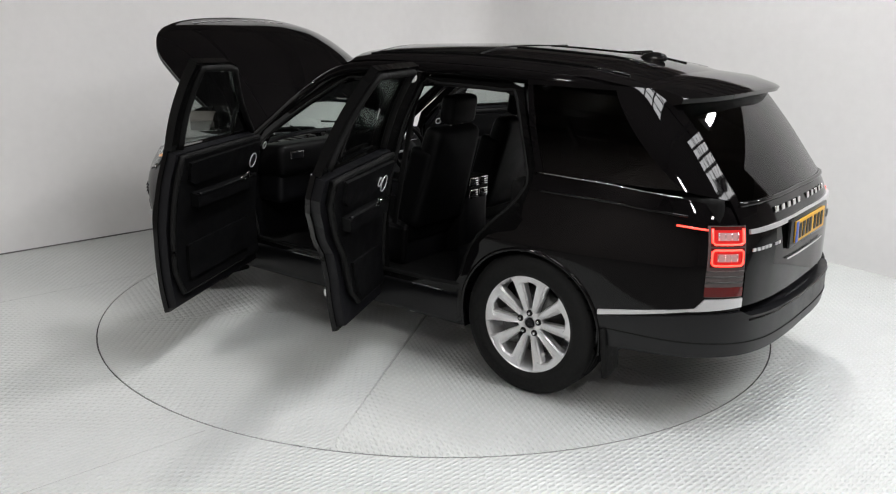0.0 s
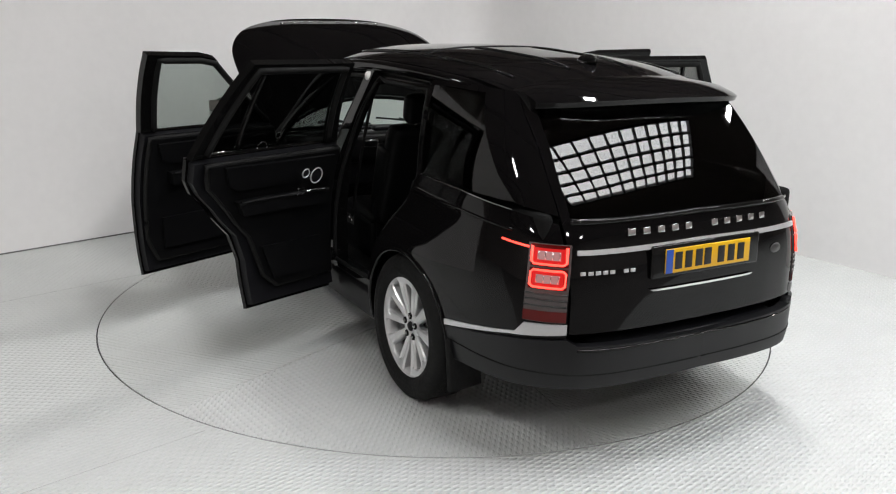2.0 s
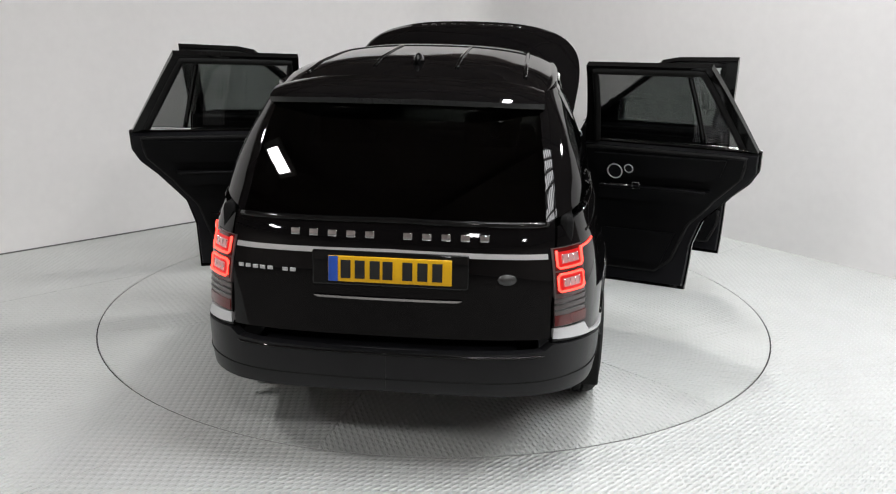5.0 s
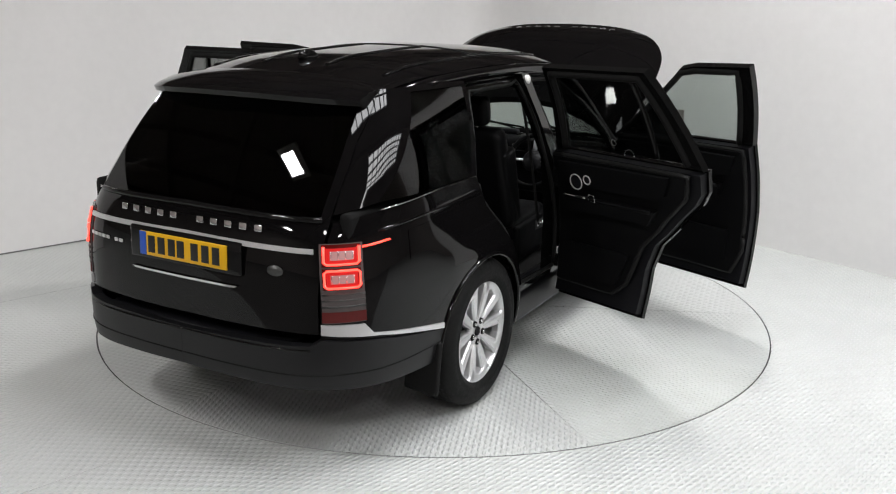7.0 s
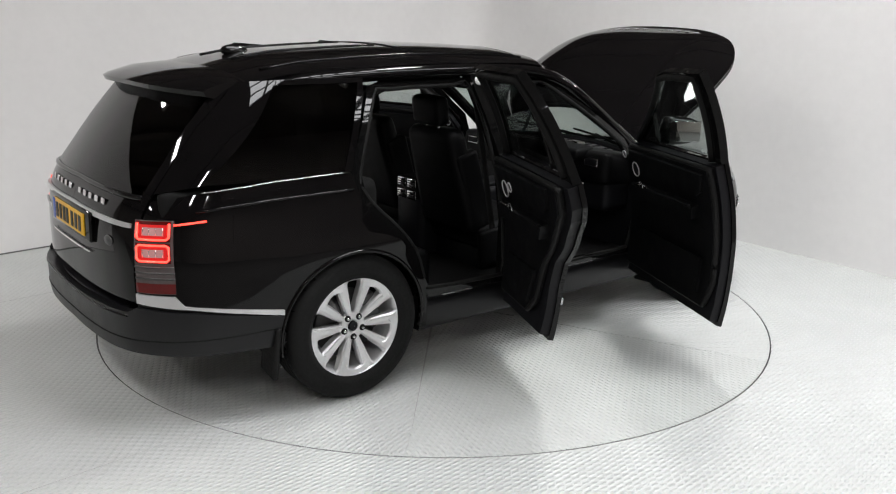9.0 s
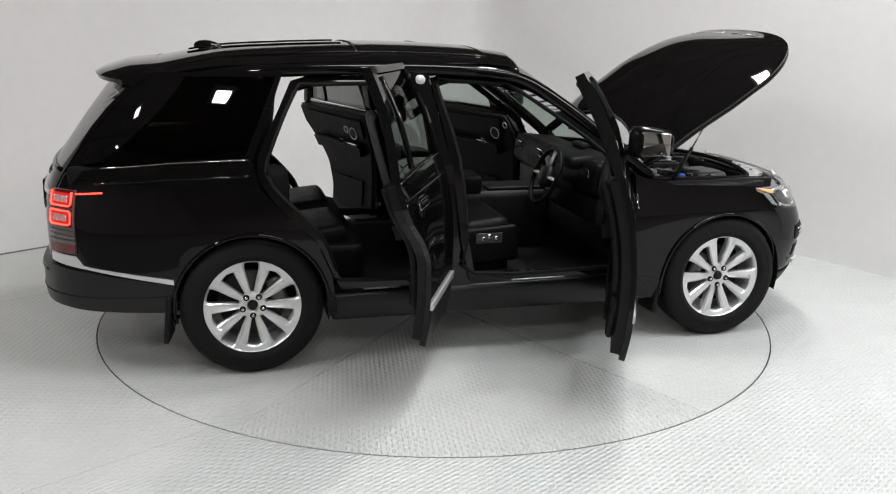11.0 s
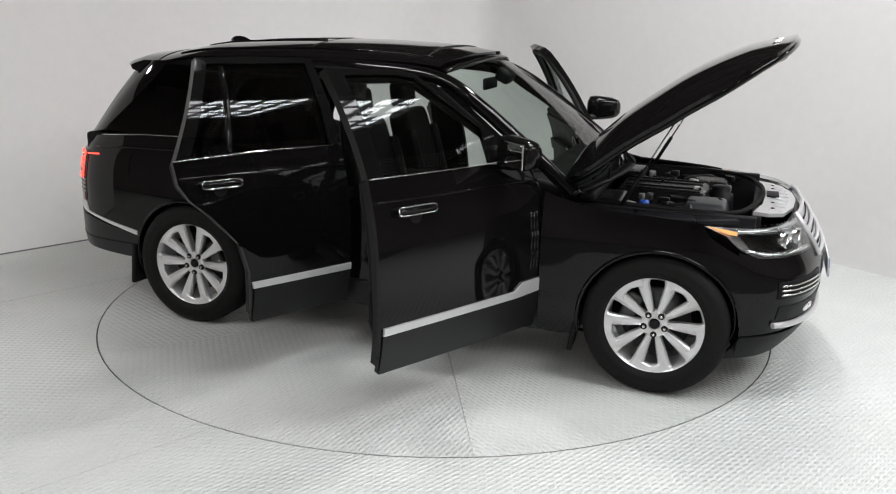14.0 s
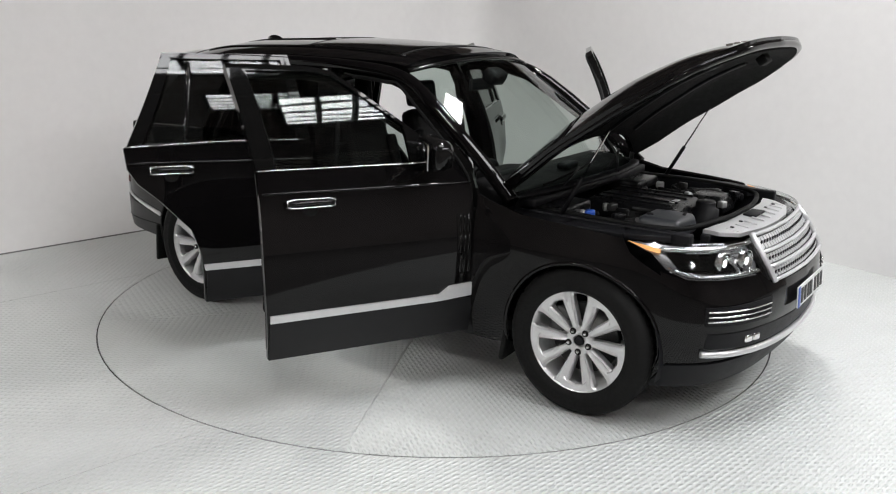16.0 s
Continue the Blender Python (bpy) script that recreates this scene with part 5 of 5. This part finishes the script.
# ---------- engine bay ----------
def make_engine_bay():
    b = Build()
    b.box((1.42, 0, 0.62), (0.95, 1.36, 0.05), 0.01)
    for side, _ in SIDES:
        b.box((1.42, 0.70 * side, 0.80), (1.0, 0.05, 0.36), 0.01)
        pts = [(0.95, 0.77), (1.3, 0.79), (1.6, 0.77), (1.8, 0.69)]
        for (x0, y0), (x1, y1) in zip(pts, pts[1:]):
            b.box(((x0 + x1) / 2, (y0 + y1) / 2 * side, 0.955), (x1 - x0 + 0.03, 0.17, 0.03), 0.006, (0, 0, math.degrees(math.atan2((y1 - y0) * side, x1 - x0))))
    b.box((1.92, 0, 0.77), (0.05, 1.05, 0.35), 0.01)
    bay = part("engine_bay", b, PLASTIC, CAR, "black engine bay with covers and hoses")
    seal = [(1.02, -0.66, 0.985), (1.3, -0.69, 0.985), (1.55, -0.69, 0.98), (1.74, -0.65, 0.975), (1.85, -0.54, 0.975), (1.93, -0.22, 0.985), (1.945, 0, 0.988)]
    seal = spline(seal, 6)
    seal = seal + [Vector((p.x, -p.y, p.z)) for p in seal[-2::-1]]
    part("bay_seal", Build().tube(seal, 0.014, 8), RUBBER, bay, "black rubber bay seal")
    b = Build()
    b.box((1.36, 0.02, 0.92), (0.60, 0.50, 0.12), 0.04, seg=3, taper=0.86)
    cover = part("engine_cover", b, ENGINE, bay, "dark grey engine cover")
    for y in (-0.15, -0.05, 0.09, 0.19):
        part("cover_rib", Build().box((1.36, y, 0.983), (0.46, 0.018, 0.014), 0.005), ENGINE, cover)
    part("cover_badge", Build().box((1.56, -0.02, 0.985), (0.03, 0.10, 0.006), 0.002), BRUSHED, cover, "small grey badge")
    b = Build()
    b.box((1.64, -0.33, 0.925), (0.26, 0.30, 0.10), 0.03, seg=3, taper=0.85)
    part("air_box", b, mat("grey_cover", (0.05, 0.053, 0.06), 0.4, grain=0.15, scale=60), bay, "grey air filter box")
    b = Build()
    b.box((1.62, 0.42, 0.92), (0.24, 0.26, 0.10), 0.03, taper=0.85)
    part("fuse_box", b, ENGINE, bay)
    b = Build().lathe([(0.001, 0.04), (0.05, 0.038), (0.056, 0.03), (0.056, 0.0), (0.075, -0.01), (0.08, -0.10)], pose(1.70, 0.10, 0.95), 24)
    part("coolant_cap", b, PLASTIC, bay, "round black coolant cap")
    for x, y, sx_, sy_ in ((1.08, 0.48, 0.22, 0.32), (1.08, -0.48, 0.22, 0.32)):
        part("bay_cover", Build().box((x, y, 0.965), (sx_, sy_, 0.06), 0.02), ENGINE, bay, "black plastic bay cover")
    part("scuttle", Build().box((0.99, 0, 1.015), (0.14, 1.46, 0.06), 0.02), PLASTIC, bay)
    part("washer_cap", Build().lathe([(0.001, 0.015), (0.025, 0.013), (0.028, 0.0), (0.024, -0.05)], pose(1.32, -0.60, 0.985), 20), mat("blue_cap", (0.02, 0.10, 0.55), 0.35, grain=0.1), bay, "blue washer bottle cap")
    rnd = random.Random(7)
    for k in range(16):
        x, y = rnd.uniform(1.15, 1.75), rnd.choice((-1, 1)) * rnd.uniform(0.28, 0.60)
        p = [Vector((x, y, 0.90 + rnd.uniform(0, 0.04)))]
        for j in range(4):
            p.append(p[-1] + Vector((rnd.uniform(-0.10, 0.14), rnd.uniform(-0.08, 0.08), rnd.uniform(-0.015, 0.03))))
        for q in p:
            q.z = min(q.z, 0.975)
            q.x, q.y = min(max(q.x, 1.08), 1.80), min(max(q.y, -0.62), 0.62)
        part("hose", Build().tube(spline(p, 5), rnd.choice((0.012, 0.016, 0.024)), 8), rnd.choice((RUBBER, RUBBER, ENGINE, DARKMETAL)), bay, "engine bay hose")
    for k in range(22):
        x, y = rnd.uniform(1.12, 1.75), rnd.choice((-1, 1)) * rnd.uniform(0.28, 0.60)
        part("fitting", Build().box((x, y, 0.93 + rnd.uniform(0, 0.035)), (rnd.uniform(0.03, 0.07), rnd.uniform(0.03, 0.07), 0.04), 0.008, (0, 0, rnd.uniform(0, 90))), rnd.choice((PLASTIC, ENGINE, BRUSHED, DARKMETAL)), bay)
    # slam panel
    b = Build()
    out = [(1.90, -0.50), (1.98, -0.49), (2.06, -0.42), (2.115, -0.22), (2.13, 0.0), (2.115, 0.22), (2.06, 0.42), (1.98, 0.49), (1.90, 0.50), (1.945, 0.30), (1.962, 0), (1.945, -0.30)]

    def slam(u, v, off=0.0):
        return np.array((u, v, 0.982 - 0.12 * max(0, u - 1.93) + off - 0.06 * v * v)), np.array((0.1, 0, 0.99))
    panel(b, out, slam, 0.02, 0, flip=True, cell=0.06)
    pan = part("slam_panel", b, BRUSHED, CAR, "silver slam panel above the grille")
    for k in range(9):
        y = -0.40 + 0.10 * k
        part("panel_rib", Build().box((2.055 - 0.25 * y * y, y, 0.972 - 0.06 * y * y), (0.07, 0.012, 0.010), 0.003, (0, 7, 0)), BRUSHED, pan)
    part("latch_opening", Build().box((2.0, 0.0, 0.978), (0.07, 0.17, 0.012), 0.004), PLASTIC, pan)
    for y in (-0.36, -0.22, 0.22, 0.36):
        part("clip", Build().lathe([(0.001, 0.006), (0.010, 0.004), (0.011, 0)], pose(2.0, y, 0.974 - 0.06 * y * y), 12), PLASTIC, pan)


# ---------- cabin ----------
def make_seat(x, y, rear=False):
    w = 0.52 if not rear else 0.58
    seat = part("rear_seat" if rear else "front_seat", Build().box((x, y, 0.66), (0.50, w, 0.16), 0.06, (0, -6, 0), 3), LEATHER, CAR, "black leather seat with headrest")
    zb = 1.00
    part("backrest", Build().box((x - 0.33, y, zb), (0.16, w, 0.66), 0.065, (0, -16, 0), 3, taper=0.86), LEATHER, seat, "black leather backrest")
    for s in (1, -1):
        part("bolster", Build().box((x - 0.28, y + s * (w / 2 - 0.05), zb - 0.06), (0.16, 0.08, 0.50), 0.035, (0, -16, 0), 3), LEATHER, seat)
    part("headrest", Build().box((x - 0.45, y, 1.42), (0.10, 0.28, 0.18), 0.045, (0, -8, 0), 3), LEATHER, seat, "black leather headrest")
    for s in (1, -1):
        part("headrest_post", Build().tube([(x - 0.42, y + s * 0.06, 1.27), (x - 0.445, y + s * 0.06, 1.36)], 0.007, 6), CHROME, seat)
    if not rear:
        part("seat_base", Build().box((x + 0.02, y, 0.50), (0.46, w - 0.04, 0.18), 0.03), PLASTIC, seat)
        side = 1 if y > 0 else -1
        part("side_valance", Build().box((x + 0.02, y + side * (w / 2 - 0.004), 0.585), (0.54, 0.05, 0.23), 0.024, (0, -4, 0), 3), LEATHER, seat, "black leather seat side valance")
        for dx, dz in ((0.06, -0.006), (0.10, 0.008), (0.145, -0.004)):
            part("seat_switch", Build().lathe([(0.001, 0.006), (0.013, 0.005), (0.016, 0.0)], pose(x + dx, y + side * (w / 2 + 0.021), 0.64 + dz, -90 * side, 0, 0), 16), CHROME, seat, "bright-rimmed seat switch")
        part("switch_panel", Build().box((x + 0.10, y + side * (w / 2 + 0.019), 0.64), (0.17, 0.008, 0.065), 0.003), DARKMETAL, seat, "grey seat switches")
    return seat


def make_cabin():
    for y in (0.37, -0.37):
        make_seat(-0.10, y)
        make_seat(-1.13, y, True)
    part("carpet", Build().box((-0.05, 0, 0.41), (1.9, 1.5, 0.03), 0.01), CARPET, CAR, "black cabin carpet")
    b = Build()
    b.box((0.80, 0, 0.98), (0.34, 1.52, 0.22), 0.06, (0, 6, 0), 3)
    dash = part("dashboard", b, LEATHER, CAR, "black leather dashboard")
    part("dash_lower", Build().box((0.80, 0, 0.80), (0.26, 1.48, 0.22), 0.05), PLASTIC, dash)
    part("instrument_hood", Build().box((0.64, -0.38, 1.08), (0.18, 0.36, 0.08), 0.035, (0, -6, 0), 3), LEATHER, dash)
    part("screen", Build().box((0.625, 0.0, 0.99), (0.01, 0.22, 0.12), 0.004, (0, -12, 0)), GLOSS, dash)
    for y in (0.62, 0.2, -0.2, -0.62):
        part("air_vent", Build().box((0.63, y, 1.03), (0.012, 0.12, 0.055), 0.006), CHROME, dash, "bright-rimmed air vent")
        part("vent_core", Build().box((0.626, y, 1.03), (0.012, 0.105, 0.042), 0.004), PLASTIC, dash)
    part("dash_pod", Build().box((0.86, 0.0, 1.11), (0.07, 0.16, 0.04), 0.015), PLASTIC, dash)
    m = pose(0.46, -0.38, 0.97, 0, -68, 0)
    ring = [m @ Vector((0.185 * math.cos(a), 0.185 * math.sin(a), 0)) for a in np.linspace(0, 2 * math.pi, 33)[:-1]]
    wheel = part("steering_wheel", Build().tube(ring, 0.016, 8, closed=True, up=(1, 0, 0.3)), LEATHER, CAR, "black leather steering wheel")
    part("wheel_hub", Build().lathe([(0.001, 0.03), (0.06, 0.026), (0.08, 0.0), (0.06, -0.05)], m, 24), PLASTIC, wheel)
    for a in (0, 180, 270):
        q = radians(a) + math.pi / 2
        part("wheel_spoke", Build().tube([m @ Vector((0.06 * math.cos(q), 0.06 * math.sin(q), 0)), m @ Vector((0.18 * math.cos(q), 0.18 * math.sin(q), 0))], 0.018, 8, flat=0.5), BRUSHED, wheel)
    part("steering_column", Build().tube([(0.50, -0.38, 0.955), (0.75, -0.38, 0.86)], 0.05, 10), PLASTIC, wheel)
    con = part("centre_console", Build().box((0.08, 0, 0.62), (1.05, 0.28, 0.42), 0.05), PLASTIC, CAR, "black centre console with bright rear vents")
    part("console_armrest", Build().box((-0.17, 0, 0.865), (0.56, 0.27, 0.14), 0.035, seg=3), LEATHER, con)
    part("console_top", Build().box((0.36, 0, 0.835), (0.42, 0.22, 0.03), 0.01), PLASTIC, con)
    for z in (0.905, 0.825):
        for y in (-0.055, 0.055):
            part("rear_vent", Build().box((-0.455, y, z), (0.012, 0.095, 0.06), 0.006), CHROME, con, "bright rear air vent")
            for k in range(3):
                part("vent_slat", Build().box((-0.462, y, z - 0.016 + 0.016 * k), (0.008, 0.078, 0.006), 0.002), PLASTIC, con)
    part("rear_seat_base", Build().box((-1.10, 0, 0.53), (0.62, 1.44, 0.26), 0.05), LEATHER, CAR, "black rear bench base")
    part("rear_bulkhead", Build().box((-1.66, 0, 0.85), (0.10, 1.50, 0.60), 0.03), CARPET, CAR)
    part("load_cover", Build().box((-2.0, 0, 1.12), (0.72, 1.36, 0.02), 0.008), CARPET, CAR, "black load cover")
    for side, _ in SIDES:
        b = Build()
        pts = [Vector((-0.46, 0.66 * side, 1.60)), Vector((-0.44, 0.74 * side, 1.2)), Vector((-0.40, 0.80 * side, 0.75))]
        part("seat_belt", Build().tube(spline(pts, 5), 0.022, 6, flat=0.12, up=(0, 1, 0)), RUBBER, CAR, "black seat belt")
        part("side_trim", Build().box((-1.86, 0.74 * side, 0.86), (1.05, 0.06, 0.62), 0.03), CARPET, CAR, "black load bay side trim")
        part("wheelhouse_trim", Build().box((-1.36, 0.74 * side, 0.80), (0.26, 0.20, 0.70), 0.07), CARPET, CAR)
        part("pillar_trim", Build().tube([(-1.42, 0.76 * side, 1.15), (-1.36, 0.66 * side, 1.62)], 0.085, 8, flat=0.6, up=(0, 1, 0)), LEATHER, CAR)
        part("grab_handle", Build().tube(spline([(-0.62, 0.60 * side, 1.63), (-0.66, 0.58 * side, 1.59), (-0.82, 0.58 * side, 1.59), (-0.86, 0.60 * side, 1.63)], 4), 0.012, 8), PLASTIC, CAR)


make_engine_bay()
make_cabin()


def motions():
    """The disc turns, and the car turns with it about the disc's middle."""
    walk(TABLE, [(t, pose(0, 0, 0, 0, 0, a)) for t, a in TURN])
    walk(CAR, [(t, pose(0, 0, 0, 0, 0, a) @ Matrix.Translation(CAR_AT)) for t, a in TURN])


motions()
